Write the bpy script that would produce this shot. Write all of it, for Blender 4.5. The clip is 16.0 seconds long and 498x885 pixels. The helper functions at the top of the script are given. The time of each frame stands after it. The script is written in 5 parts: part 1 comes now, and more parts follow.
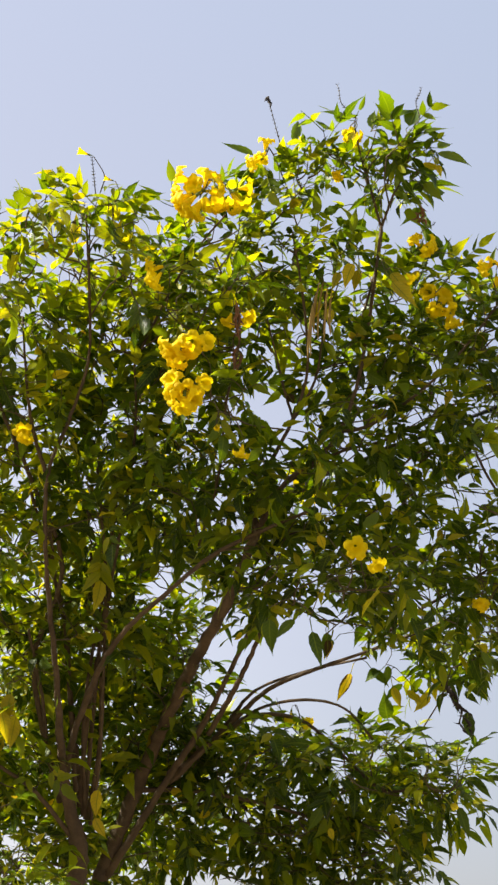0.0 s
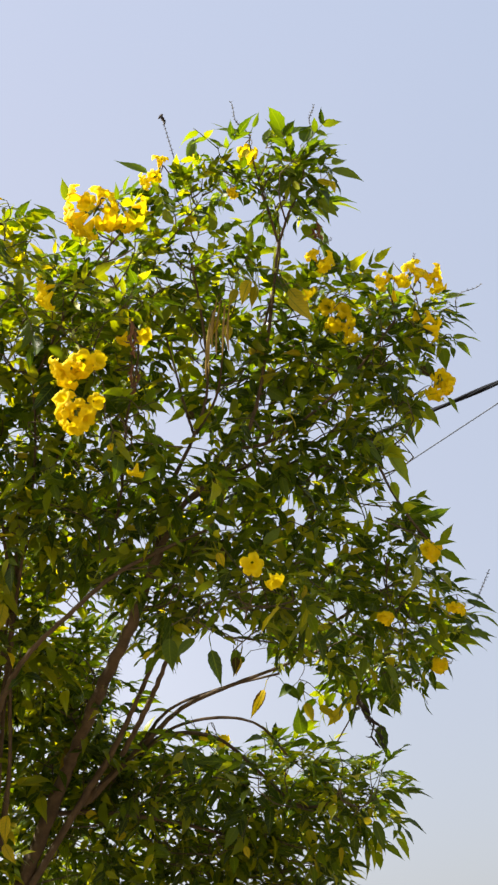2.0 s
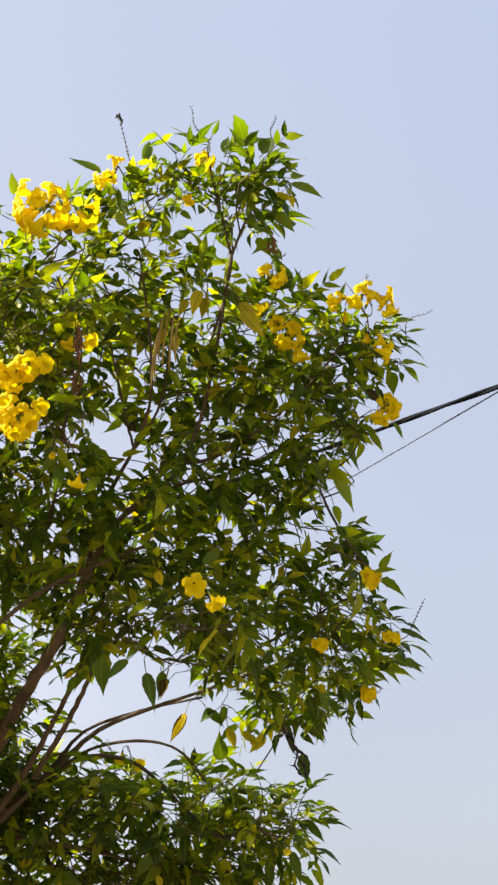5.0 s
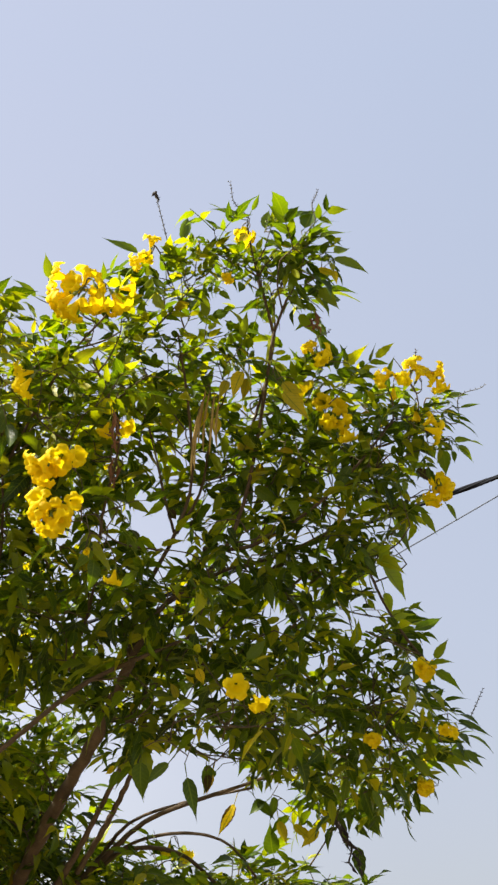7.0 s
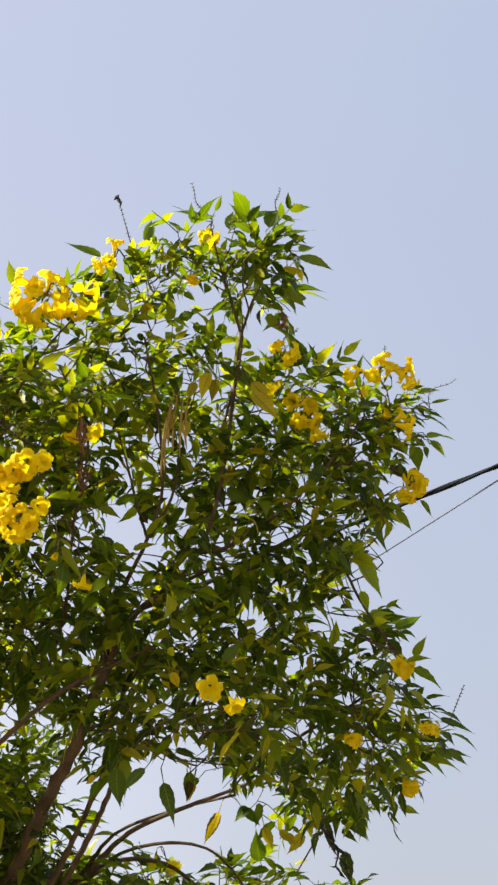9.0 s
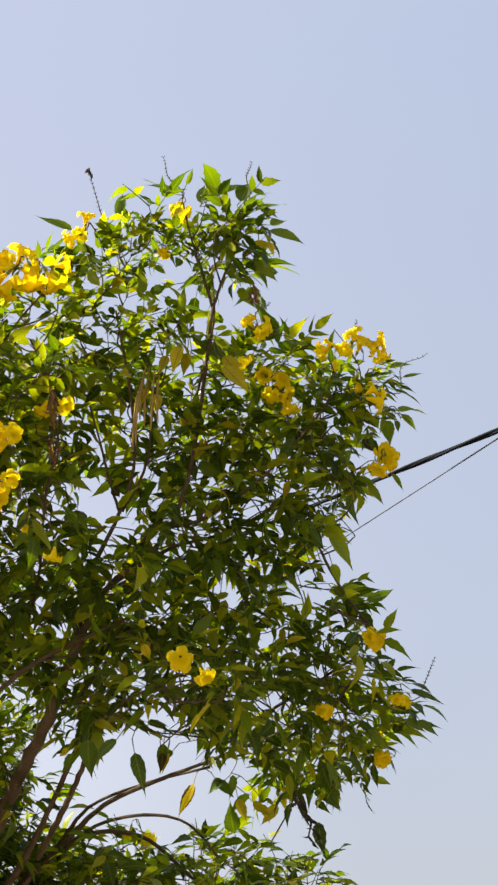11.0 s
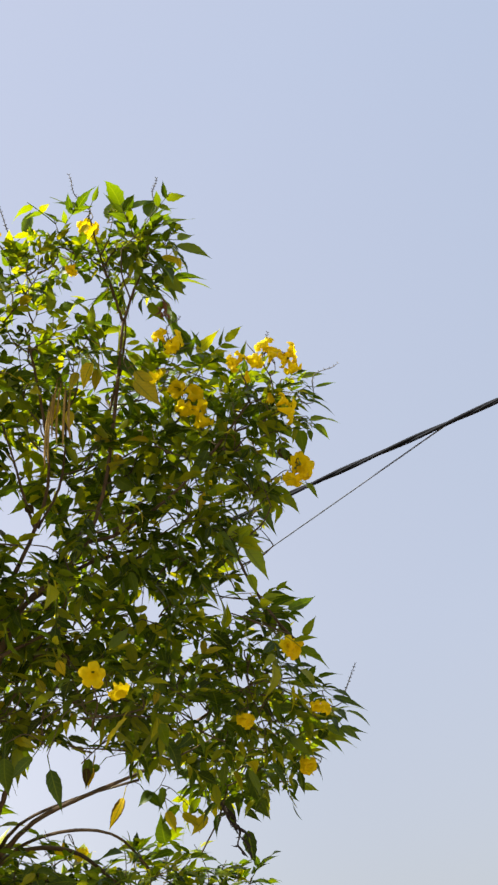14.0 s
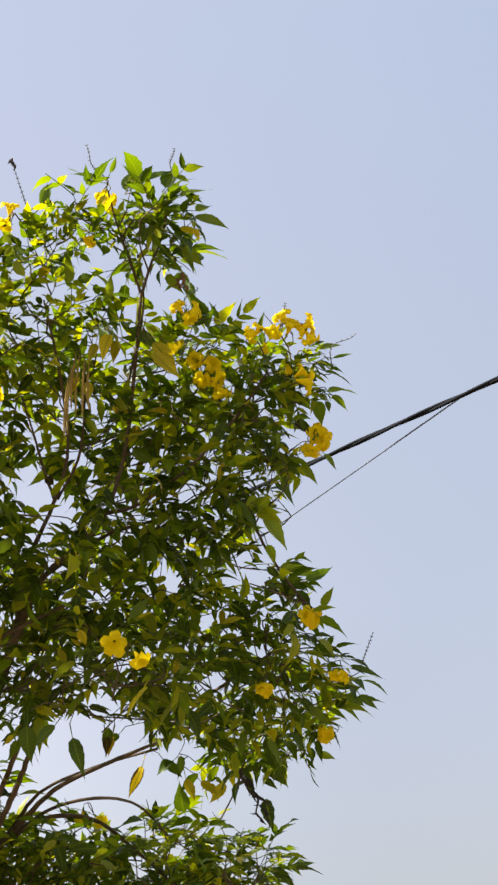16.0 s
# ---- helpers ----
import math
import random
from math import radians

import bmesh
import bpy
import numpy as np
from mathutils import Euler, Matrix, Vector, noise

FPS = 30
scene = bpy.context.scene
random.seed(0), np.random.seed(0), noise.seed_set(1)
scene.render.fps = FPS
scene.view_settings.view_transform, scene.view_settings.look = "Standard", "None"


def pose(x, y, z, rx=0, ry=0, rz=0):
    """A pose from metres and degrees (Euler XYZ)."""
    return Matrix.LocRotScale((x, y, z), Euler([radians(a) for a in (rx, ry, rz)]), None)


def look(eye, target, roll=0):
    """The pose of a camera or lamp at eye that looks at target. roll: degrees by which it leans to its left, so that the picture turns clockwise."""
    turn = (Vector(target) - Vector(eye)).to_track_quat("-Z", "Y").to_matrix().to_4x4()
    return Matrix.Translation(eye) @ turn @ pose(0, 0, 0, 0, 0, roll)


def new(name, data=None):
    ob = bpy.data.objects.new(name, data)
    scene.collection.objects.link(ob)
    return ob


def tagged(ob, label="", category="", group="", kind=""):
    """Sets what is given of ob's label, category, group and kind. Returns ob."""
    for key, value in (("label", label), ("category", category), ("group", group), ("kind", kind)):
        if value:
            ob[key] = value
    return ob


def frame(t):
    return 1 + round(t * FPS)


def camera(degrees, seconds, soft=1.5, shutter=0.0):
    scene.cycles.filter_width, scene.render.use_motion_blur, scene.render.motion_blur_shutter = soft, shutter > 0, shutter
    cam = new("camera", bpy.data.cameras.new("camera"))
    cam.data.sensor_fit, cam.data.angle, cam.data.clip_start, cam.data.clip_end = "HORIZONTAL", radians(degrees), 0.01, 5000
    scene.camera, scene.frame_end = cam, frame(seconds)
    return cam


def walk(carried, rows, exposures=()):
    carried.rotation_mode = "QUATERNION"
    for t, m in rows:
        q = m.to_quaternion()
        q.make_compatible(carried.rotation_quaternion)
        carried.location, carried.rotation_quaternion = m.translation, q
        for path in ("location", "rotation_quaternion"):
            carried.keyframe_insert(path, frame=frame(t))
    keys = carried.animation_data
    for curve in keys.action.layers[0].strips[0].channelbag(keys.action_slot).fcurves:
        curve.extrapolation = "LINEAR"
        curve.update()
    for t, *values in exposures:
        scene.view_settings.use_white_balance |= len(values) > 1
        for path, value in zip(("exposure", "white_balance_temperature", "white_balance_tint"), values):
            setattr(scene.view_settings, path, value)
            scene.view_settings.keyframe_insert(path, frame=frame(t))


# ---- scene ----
cam = camera(25.0, 16.0, soft=2.5)
PATH = [
    (0, (0.0000, 0.0000, 1.5500), (-0.0001, 2.0496, 2.5937), 0.00),
    (0.5, (0.0116, -0.0009, 1.5561), (0.0312, 2.0493, 2.5984), -0.38),
    (1, (0.0352, 0.0011, 1.5467), (0.0772, 2.0453, 2.5999), -0.90),
    (1.5, (0.0750, -0.0016, 1.5574), (0.1413, 2.0415, 2.6117), -1.63),
    (2, (0.1142, 0.0006, 1.5566), (0.2091, 2.0356, 2.6242), -2.31),
    (2.5, (0.1478, 0.0248, 1.5566), (0.2594, 2.0573, 2.6274), -2.65),
    (3, (0.1795, 0.0514, 1.5442), (0.3062, 2.0784, 2.6235), -2.40),
    (3.2, (0.1909, 0.0592, 1.5368), (0.3328, 2.0803, 2.6253), -2.51),
    (5.3, (0.0005, 0.0786, 1.6212), (0.3230, 2.0773, 2.7126), -2.23),
    (5.5, (0.0067, 0.0828, 1.6399), (0.3093, 2.0802, 2.7395), -1.92),
    (6, (0.0348, 0.0899, 1.6742), (0.2662, 2.0820, 2.8003), -0.75),
    (6.5, (0.0523, 0.1043, 1.6915), (0.2311, 2.0896, 2.8389), -0.44),
    (7, (0.0557, 0.1061, 1.7255), (0.2435, 2.0839, 2.8845), -1.28),
    (7.5, (0.0863, 0.1173, 1.7089), (0.2889, 2.0764, 2.8966), -2.45),
    (8, (0.1042, 0.1171, 1.7117), (0.3095, 2.0728, 2.9047), -2.93),
    (8.5, (0.1005, 0.1248, 1.7034), (0.3050, 2.0792, 2.8986), -3.26),
    (8.7, (0.1021, 0.1284, 1.7036), (0.2998, 2.0849, 2.8966), -3.22),
    (10.8, (0.1283, 0.1310, 1.6804), (0.3350, 2.1042, 2.8439), -3.18),
    (11, (0.1314, 0.1293, 1.6838), (0.3602, 2.1051, 2.8386), -3.71),
    (11.5, (0.1926, 0.1226, 1.6845), (0.4335, 2.1031, 2.8289), -4.55),
    (12, (0.2388, 0.1203, 1.6769), (0.4865, 2.0963, 2.8276), -5.29),
    (12.5, (0.2386, 0.1008, 1.6919), (0.5140, 2.0744, 2.8404), -5.88),
    (13, (0.2385, 0.0967, 1.6898), (0.5355, 2.0635, 2.8446), -6.42),
    (13.5, (0.2313, 0.0959, 1.6891), (0.5361, 2.0592, 2.8478), -6.55),
    (14, (0.2266, 0.0995, 1.6777), (0.5342, 2.0615, 2.8379), -6.49),
    (14.5, (0.2217, 0.1021, 1.6754), (0.5306, 2.0681, 2.8284), -6.39),
    (15, (0.2140, 0.1049, 1.6732), (0.5220, 2.0763, 2.8172), -6.43),
    (15.5, (0.2069, 0.1016, 1.6750), (0.5072, 2.0807, 2.8078), -6.36),
    (16, (0.2059, 0.0999, 1.6710), (0.4941, 2.0898, 2.7878), -6.28),
]
EXPOSURES = [(0, 1.70), (2.5, 1.75), (5.5, 1.79), (7, 1.69), (9, 1.67), (11, 1.69), (16, 1.69)]
walk(cam, [(t, look(eye, target, roll)) for t, eye, target, roll in PATH], EXPOSURES)

# ---- light: hazy morning sky with a veiled sun ----
world = bpy.data.worlds.new("hazy_sky")
scene.world = world
world.use_nodes = True
wn, wl = world.node_tree.nodes, world.node_tree.links
wn.clear()
SUN_DIR = Vector((-0.76, -0.10, 0.64)).normalized()
sky = wn.new("ShaderNodeTexSky")
sky.sky_type = 'NISHITA'
sky.sun_disc = False
sky.sun_elevation = math.asin(SUN_DIR.z)
sky.sun_rotation = math.atan2(SUN_DIR.x, SUN_DIR.y)
sky.air_density, sky.dust_density, sky.ozone_density = 1.0, 4.0, 2.0
back_sky = wn.new("ShaderNodeBackground")
back_sky.inputs["Strength"].default_value = 0.0185
wl.new(sky.outputs[0], back_sky.inputs["Color"])
# the veil of haze that whitens the whole sky, a little greyer towards the horizon
geo = wn.new("ShaderNodeTexCoord")
sep = wn.new("ShaderNodeSeparateXYZ")
wl.new(geo.outputs["Generated"], sep.inputs[0])
ramp = wn.new("ShaderNodeValToRGB")
ramp.color_ramp.elements[0].position, ramp.color_ramp.elements[0].color = 0.06, (0.550, 0.497, 0.485, 1)
ramp.color_ramp.elements[1].position, ramp.color_ramp.elements[1].color = 0.75, (0.498, 0.532, 0.645, 1)
mid = ramp.color_ramp.elements.new(0.35)
mid.color = (0.566, 0.547, 0.600, 1)
wl.new(sep.outputs["Z"], ramp.inputs[0])
back_haze = wn.new("ShaderNodeBackground")
HAZE = 0.31
# the haze is brighter and warmer towards the sun, bluer away from it
toward = wn.new("ShaderNodeVectorMath")
toward.operation = 'DOT_PRODUCT'
toward.inputs[1].default_value = SUN_DIR
wl.new(geo.outputs["Generated"], toward.inputs[0])
glow = wn.new("ShaderNodeValToRGB")
glow.color_ramp.elements[0].position, glow.color_ramp.elements[0].color = 0.12, (0.825, 0.900, 0.950, 1)
glow.color_ramp.elements[1].position, glow.color_ramp.elements[1].color = 0.80, (1.0, 0.990, 0.995, 1)
glow.color_ramp.elements.new(0.50).color = (0.950, 0.975, 0.995, 1)
nearer = wn.new("ShaderNodeMath")
nearer.operation = 'ADD'
nearer.inputs[1].default_value = 0.2
wl.new(toward.outputs["Value"], nearer.inputs[0])
wl.new(nearer.outputs[0], glow.inputs[0])
tint = wn.new("ShaderNodeMix")
tint.data_type, tint.blend_type = 'RGBA', 'MULTIPLY'
tint.inputs[0].default_value = 1.0
wl.new(ramp.outputs[0], tint.inputs[6])
wl.new(glow.outputs[0], tint.inputs[7])
wl.new(tint.outputs[2], back_haze.inputs["Color"])
# low down the haze lies thicker and whiter on the sun's side
side = wn.new("ShaderNodeMapRange")
side.interpolation_type = 'SMOOTHSTEP'
side.inputs["From Min"].default_value, side.inputs["From Max"].default_value = 0.24, -0.30
side.inputs["To Min"].default_value, side.inputs["To Max"].default_value = 0.0, 0.42
wl.new(sep.outputs["X"], side.inputs["Value"])
low = wn.new("ShaderNodeMapRange")
low.interpolation_type = 'SMOOTHSTEP'
low.inputs["From Min"].default_value, low.inputs["From Max"].default_value = 0.62, 0.15
wl.new(sep.outputs["Z"], low.inputs["Value"])
airlight = wn.new("ShaderNodeMath")
airlight.operation = 'MULTIPLY'
wl.new(side.outputs[0], airlight.inputs[0])
wl.new(low.outputs[0], airlight.inputs[1])
thicker = wn.new("ShaderNodeMath")
thicker.operation = 'MULTIPLY_ADD'
thicker.inputs[1].default_value = thicker.inputs[2].default_value = HAZE
wl.new(airlight.outputs[0], thicker.inputs[0])
wl.new(thicker.outputs[0], back_haze.inputs["Strength"])
both = wn.new("ShaderNodeAddShader")
wout = wn.new("ShaderNodeOutputWorld")
wl.new(back_sky.outputs[0], both.inputs[0])
wl.new(back_haze.outputs[0], both.inputs[1])
wl.new(both.outputs[0], wout.inputs["Surface"])

sun_data = bpy.data.lights.new("sun", 'SUN')
sun_data.energy, sun_data.angle, sun_data.color = 5.0, radians(3.0), (1.0, 0.93, 0.80)
sun = new("sun", sun_data)
sun.matrix_world = look((0, 0, 12), Vector((0, 0, 12)) - SUN_DIR)


# ---- materials ----
def mat(name):
    m = bpy.data.materials.new(name)
    m.use_nodes = True
    n = m.node_tree.nodes
    return m, n, m.node_tree.links, n["Principled BSDF"], n["Material Output"]


def noise_node(n, l, scale, detail=4.0, rough=0.6, coords="Object"):
    tc = n.new("ShaderNodeTexCoord")
    t = n.new("ShaderNodeTexNoise")
    t.inputs["Scale"].default_value, t.inputs["Detail"].default_value, t.inputs["Roughness"].default_value = scale, detail, rough
    l.new(tc.outputs[coords], t.inputs["Vector"])
    return t


def ramp_node(n, l, source, stops, interp='LINEAR'):
    r = n.new("ShaderNodeValToRGB")
    e = r.color_ramp.elements
    r.color_ramp.interpolation = interp
    e[0].position, e[0].color = stops[0][0], (*stops[0][1], 1)
    e[1].position, e[1].color = stops[-1][0], (*stops[-1][1], 1)
    for p, c in stops[1:-1]:
        e.new(p).color = (*c, 1)
    l.new(source, r.inputs[0])
    return r


def math_node(n, l, op, a, b=None):
    k = n.new("ShaderNodeMath")
    k.operation = op
    for i, v in enumerate((a, b)):
        if v is None:
            continue
        if isinstance(v, (int, float)):
            k.inputs[i].default_value = v
        else:
            l.new(v, k.inputs[i])
    return k.outputs[0]


def mix_node(n, l, fac, a, b, blend='MIX'):
    k = n.new("ShaderNodeMix")
    k.data_type, k.blend_type = 'RGBA', blend
    for i, v in ((0, fac), (6, a), (7, b)):
        if isinstance(v, (int, float)):
            k.inputs[i].default_value = v
        elif isinstance(v, tuple):
            k.inputs[i].default_value = (*v, 1)
        else:
            l.new(v, k.inputs[i])
    return k.outputs[2]


def leaf_material(name, stops, through_gain=1.0, rough=0.42, blotch=(0.085, 0.115, 0.006), blotting=0.30, rim=None):
    """A thin leaf: gloss above, light shining through, midrib and side veins along its own length."""
    m, n, l, bsdf, out = mat(name)
    g = n.new("ShaderNodeNewGeometry")
    info = n.new("ShaderNodeObjectInfo")
    rnd = math_node(n, l, 'FRACT', math_node(n, l, 'ADD', g.outputs["Random Per Island"], info.outputs["Random"]))
    base = ramp_node(n, l, rnd, stops).outputs[0]
    blot = noise_node(n, l, 38, 5, 0.65)
    base = mix_node(n, l, math_node(n, l, 'MULTIPLY', blot.outputs["Fac"], blotting), base, blotch)
    uv = n.new("ShaderNodeUVMap")
    sx = n.new("ShaderNodeSeparateXYZ")
    l.new(uv.outputs[0], sx.inputs[0])
    side = math_node(n, l, 'ABSOLUTE', math_node(n, l, 'SUBTRACT', sx.outputs["X"], 0.5))
    rib = math_node(n, l, 'LESS_THAN', side, 0.035)
    vein_at = math_node(n, l, 'FRACT', math_node(n, l, 'MULTIPLY', math_node(n, l, 'SUBTRACT', sx.outputs["Y"], math_node(n, l, 'MULTIPLY', side, 0.35)), 9.0))
    vein = math_node(n, l, 'MULTIPLY', math_node(n, l, 'LESS_THAN', vein_at, 0.14), 0.35)
    mark = math_node(n, l, 'MAXIMUM', math_node(n, l, 'MULTIPLY', rib, 0.6), vein)
    colour = mix_node(n, l, mark, base, (0.14, 0.20, 0.012))
    if rim:
        edge = math_node(n, l, 'GREATER_THAN', math_node(n, l, 'ADD', side, math_node(n, l, 'MULTIPLY', blot.outputs["Fac"], 0.45)), 0.50)
        colour = mix_node(n, l, math_node(n, l, 'MULTIPLY', edge, 0.9), colour, rim)
    l.new(colour, bsdf.inputs["Base Color"])
    gloss = n.new("ShaderNodeMapRange")
    gloss.inputs["From Min"].default_value, gloss.inputs["From Max"].default_value = 0.3, 0.7
    gloss.inputs["To Min"].default_value, gloss.inputs["To Max"].default_value = rough - 0.14, rough + 0.12
    l.new(blot.outputs["Fac"], gloss.inputs["Value"])
    l.new(gloss.outputs[0], bsdf.inputs["Roughness"])
    bsdf.inputs["Specular IOR Level"].default_value = 0.34
    bump = n.new("ShaderNodeBump")
    bump.inputs["Strength"].default_value, bump.inputs["Distance"].default_value = 0.7, 0.002
    l.new(math_node(n, l, 'ADD', vein, blot.outputs["Fac"]), bump.inputs["Height"])
    l.new(bump.outputs[0], bsdf.inputs["Normal"])
    tr = n.new("ShaderNodeBsdfTranslucent")
    warm = mix_node(n, l, 1.0, colour, (1.56 * through_gain, 1.43 * through_gain, 0.15), 'MULTIPLY')
    l.new(warm, tr.inputs["Color"])
    mx = n.new("ShaderNodeMixShader")
    mx.inputs[0].default_value = 0.55
    l.new(bsdf.outputs[0], mx.inputs[1])
    l.new(tr.outputs[0], mx.inputs[2])
    l.new(mx.outputs[0], out.inputs["Surface"])
    return m


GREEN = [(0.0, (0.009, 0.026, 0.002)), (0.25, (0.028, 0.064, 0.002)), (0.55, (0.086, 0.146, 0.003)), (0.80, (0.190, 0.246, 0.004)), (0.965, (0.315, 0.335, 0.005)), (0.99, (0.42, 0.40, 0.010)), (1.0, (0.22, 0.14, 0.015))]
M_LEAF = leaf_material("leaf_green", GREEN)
M_LEAF_PALE = leaf_material("leaf_pale", [(0.0, (0.10, 0.150, 0.003)), (0.4, (0.19, 0.235, 0.004)), (0.8, (0.30, 0.325, 0.005)), (0.94, (0.46, 0.44, 0.012)), (1.0, (0.60, 0.46, 0.012))], 0.86)
M_LEAF_TENDER = leaf_material("leaf_tender", [(0.0, (0.24, 0.34, 0.010)), (1.0, (0.32, 0.40, 0.012))])
M_LEAF_YELLOW = leaf_material("leaf_yellowing", [(0.0, (0.76, 0.62, 0.012)), (0.5, (0.60, 0.50, 0.014)), (0.8, (0.42, 0.38, 0.014)), (1.0, (0.30, 0.19, 0.02))], 0.8, 0.5, (0.10, 0.045, 0.008), 0.35)
M_LEAF_DYING = leaf_material("leaf_dying", [(0.0, (0.85, 0.66, 0.012)), (1.0, (0.80, 0.58, 0.012))], 1.0, 0.6, (0.40, 0.22, 0.02), 0.3, (0.045, 0.016, 0.006))
M_LEAF_CLEAR = leaf_material("leaf_clear", [(0.0, (0.085, 0.150, 0.005)), (1.0, (0.165, 0.220, 0.006))], 0.85)
M_LEAF_GOLD = leaf_material("leaf_gold", [(0.0, (0.72, 0.56, 0.010)), (1.0, (0.55, 0.46, 0.012))], 0.8, 0.55)
M_LEAF_DEAD = leaf_material("leaf_dead", [(0.0, (0.035, 0.020, 0.010)), (1.0, (0.075, 0.042, 0.018))], 0.6, 0.7, (0.02, 0.012, 0.008), 0.5)
M_LEAF_BLADE = leaf_material("leaf_blade", [(0.0, (0.026, 0.062, 0.004)), (0.6, (0.070, 0.125, 0.005)), (1.0, (0.150, 0.205, 0.006))])
M_LEAF_MATURE = leaf_material("leaf_mature", [(0.0, (0.030, 0.065, 0.006)), (1.0, (0.065, 0.115, 0.009))])


def bark_material(name, dark, light):
    m, n, l, bsdf, out = mat(name)
    a = noise_node(n, l, 22, 6, 0.7)
    b = noise_node(n, l, 160, 4, 0.6)
    c = ramp_node(n, l, a.outputs["Fac"], [(0.3, dark), (0.7, light)]).outputs[0]
    c = mix_node(n, l, math_node(n, l, 'MULTIPLY', b.outputs["Fac"], 0.5), c, tuple(v * 0.55 for v in dark))
    l.new(c, bsdf.inputs["Base Color"])
    bsdf.inputs["Roughness"].default_value = 0.85
    bump = n.new("ShaderNodeBump")
    bump.inputs["Strength"].default_value, bump.inputs["Distance"].default_value = 0.7, 0.004
    l.new(math_node(n, l, 'ADD', a.outputs["Fac"], b.outputs["Fac"]), bump.inputs["Height"])
    l.new(bump.outputs[0], bsdf.inputs["Normal"])
    return m


M_BARK = bark_material("bark_brown", (0.042, 0.026, 0.011), (0.130, 0.085, 0.040))
M_TWIG = bark_material("twig_olive", (0.06, 0.042, 0.018), (0.12, 0.088, 0.038))
M_DRY = bark_material("dried_brown", (0.10, 0.045, 0.018), (0.26, 0.12, 0.045))
M_STRAW = bark_material("pod_straw", (0.20, 0.13, 0.030), (0.46, 0.33, 0.085))
M_POD = bark_material("pod_dark", (0.018, 0.014, 0.012), (0.05, 0.038, 0.03))
M_SPIKE = bark_material("stalk_grey", (0.07, 0.065, 0.06), (0.16, 0.15, 0.12))


def petal_material():
    m, n, l, bsdf, out = mat("petal_yellow")
    info = n.new("ShaderNodeObjectInfo")
    tone = ramp_node(n, l, info.outputs["Random"], [(0.0, (0.83, 0.67, 0.004)), (0.6, (0.85, 0.71, 0.005)), (1.0, (0.83, 0.62, 0.003))]).outputs[0]
    uv = n.new("ShaderNodeUVMap")
    sx = n.new("ShaderNodeSeparateXYZ")
    l.new(uv.outputs[0], sx.inputs[0])
    streak = n.new("ShaderNodeTexNoise")
    streak.inputs["Scale"].default_value, streak.inputs["Detail"].default_value = 1.0, 4
    stretch = n.new("ShaderNodeMapping")
    stretch.inputs["Scale"].default_value = (40, 3, 1)
    l.new(uv.outputs[0], stretch.inputs[0])
    l.new(stretch.outputs[0], streak.inputs["Vector"])
    tone = mix_node(n, l, math_node(n, l, 'MULTIPLY', streak.outputs["Fac"], 0.42), tone, (0.82, 0.54, 0.002))
    l.new(tone, bsdf.inputs["Base Color"])
    bsdf.inputs["Roughness"].default_value = 0.55
    bsdf.inputs["Specular IOR Level"].default_value = 0.12
    bump = n.new("ShaderNodeBump")
    bump.inputs["Strength"].default_value, bump.inputs["Distance"].default_value = 0.5, 0.002
    l.new(streak.outputs["Fac"], bump.inputs["Height"])
    l.new(bump.outputs[0], bsdf.inputs["Normal"])
    tr = n.new("ShaderNodeBsdfTranslucent")
    l.new(tone, tr.inputs["Color"])
    mx = n.new("ShaderNodeMixShader")
    mx.inputs[0].default_value = 0.48
    l.new(bsdf.outputs[0], mx.inputs[1])
    l.new(tr.outputs[0], mx.inputs[2])
    l.new(mx.outputs[0], out.inputs["Surface"])
    return m


M_PETAL = petal_material()
M_CALYX = bark_material("calyx_green", (0.10, 0.15, 0.02), (0.20, 0.24, 0.04))


def cable_material(name, colour, rough):
    m, n, l, bsdf, out = mat(name)
    a = noise_node(n, l, 14, 5, 0.7)
    c = ramp_node(n, l, a.outputs["Fac"], [(0.35, colour), (0.75, tuple(v * 1.7 + 0.003 for v in colour))]).outputs[0]
    l.new(c, bsdf.inputs["Base Color"])
    bsdf.inputs["Roughness"].default_value = rough
    bsdf.inputs["Specular IOR Level"].default_value = 0.1
    return m


M_CABLE = cable_material("cable_black", (0.004, 0.005, 0.008), 0.75)
M_CABLE_GREY = cable_material("cable_grey", (0.006, 0.007, 0.010), 0.75)
M_WIRE = cable_material("wire_grey", (0.085, 0.098, 0.13), 0.8)


def ground_material():
    m, n, l, bsdf, out = mat("dry_soil")
    a, b = noise_node(n, l, 0.6, 6, 0.65), noise_node(n, l, 30, 6, 0.7)
    c = ramp_node(n, l, a.outputs["Fac"], [(0.3, (0.17, 0.125, 0.08)), (0.7, (0.27, 0.21, 0.14))]).outputs[0]
    c = mix_node(n, l, math_node(n, l, 'MULTIPLY', b.outputs["Fac"], 0.5), c, (0.11, 0.085, 0.055))
    l.new(c, bsdf.inputs["Base Color"])
    bsdf.inputs["Roughness"].default_value = 0.95
    bump = n.new("ShaderNodeBump")
    bump.inputs["Distance"].default_value = 0.02
    l.new(b.outputs["Fac"], bump.inputs["Height"])
    l.new(bump.outputs[0], bsdf.inputs["Normal"])
    return m


M_GROUND = ground_material()

# ---- mesh helpers ----
RNG = np.random.default_rng(11)


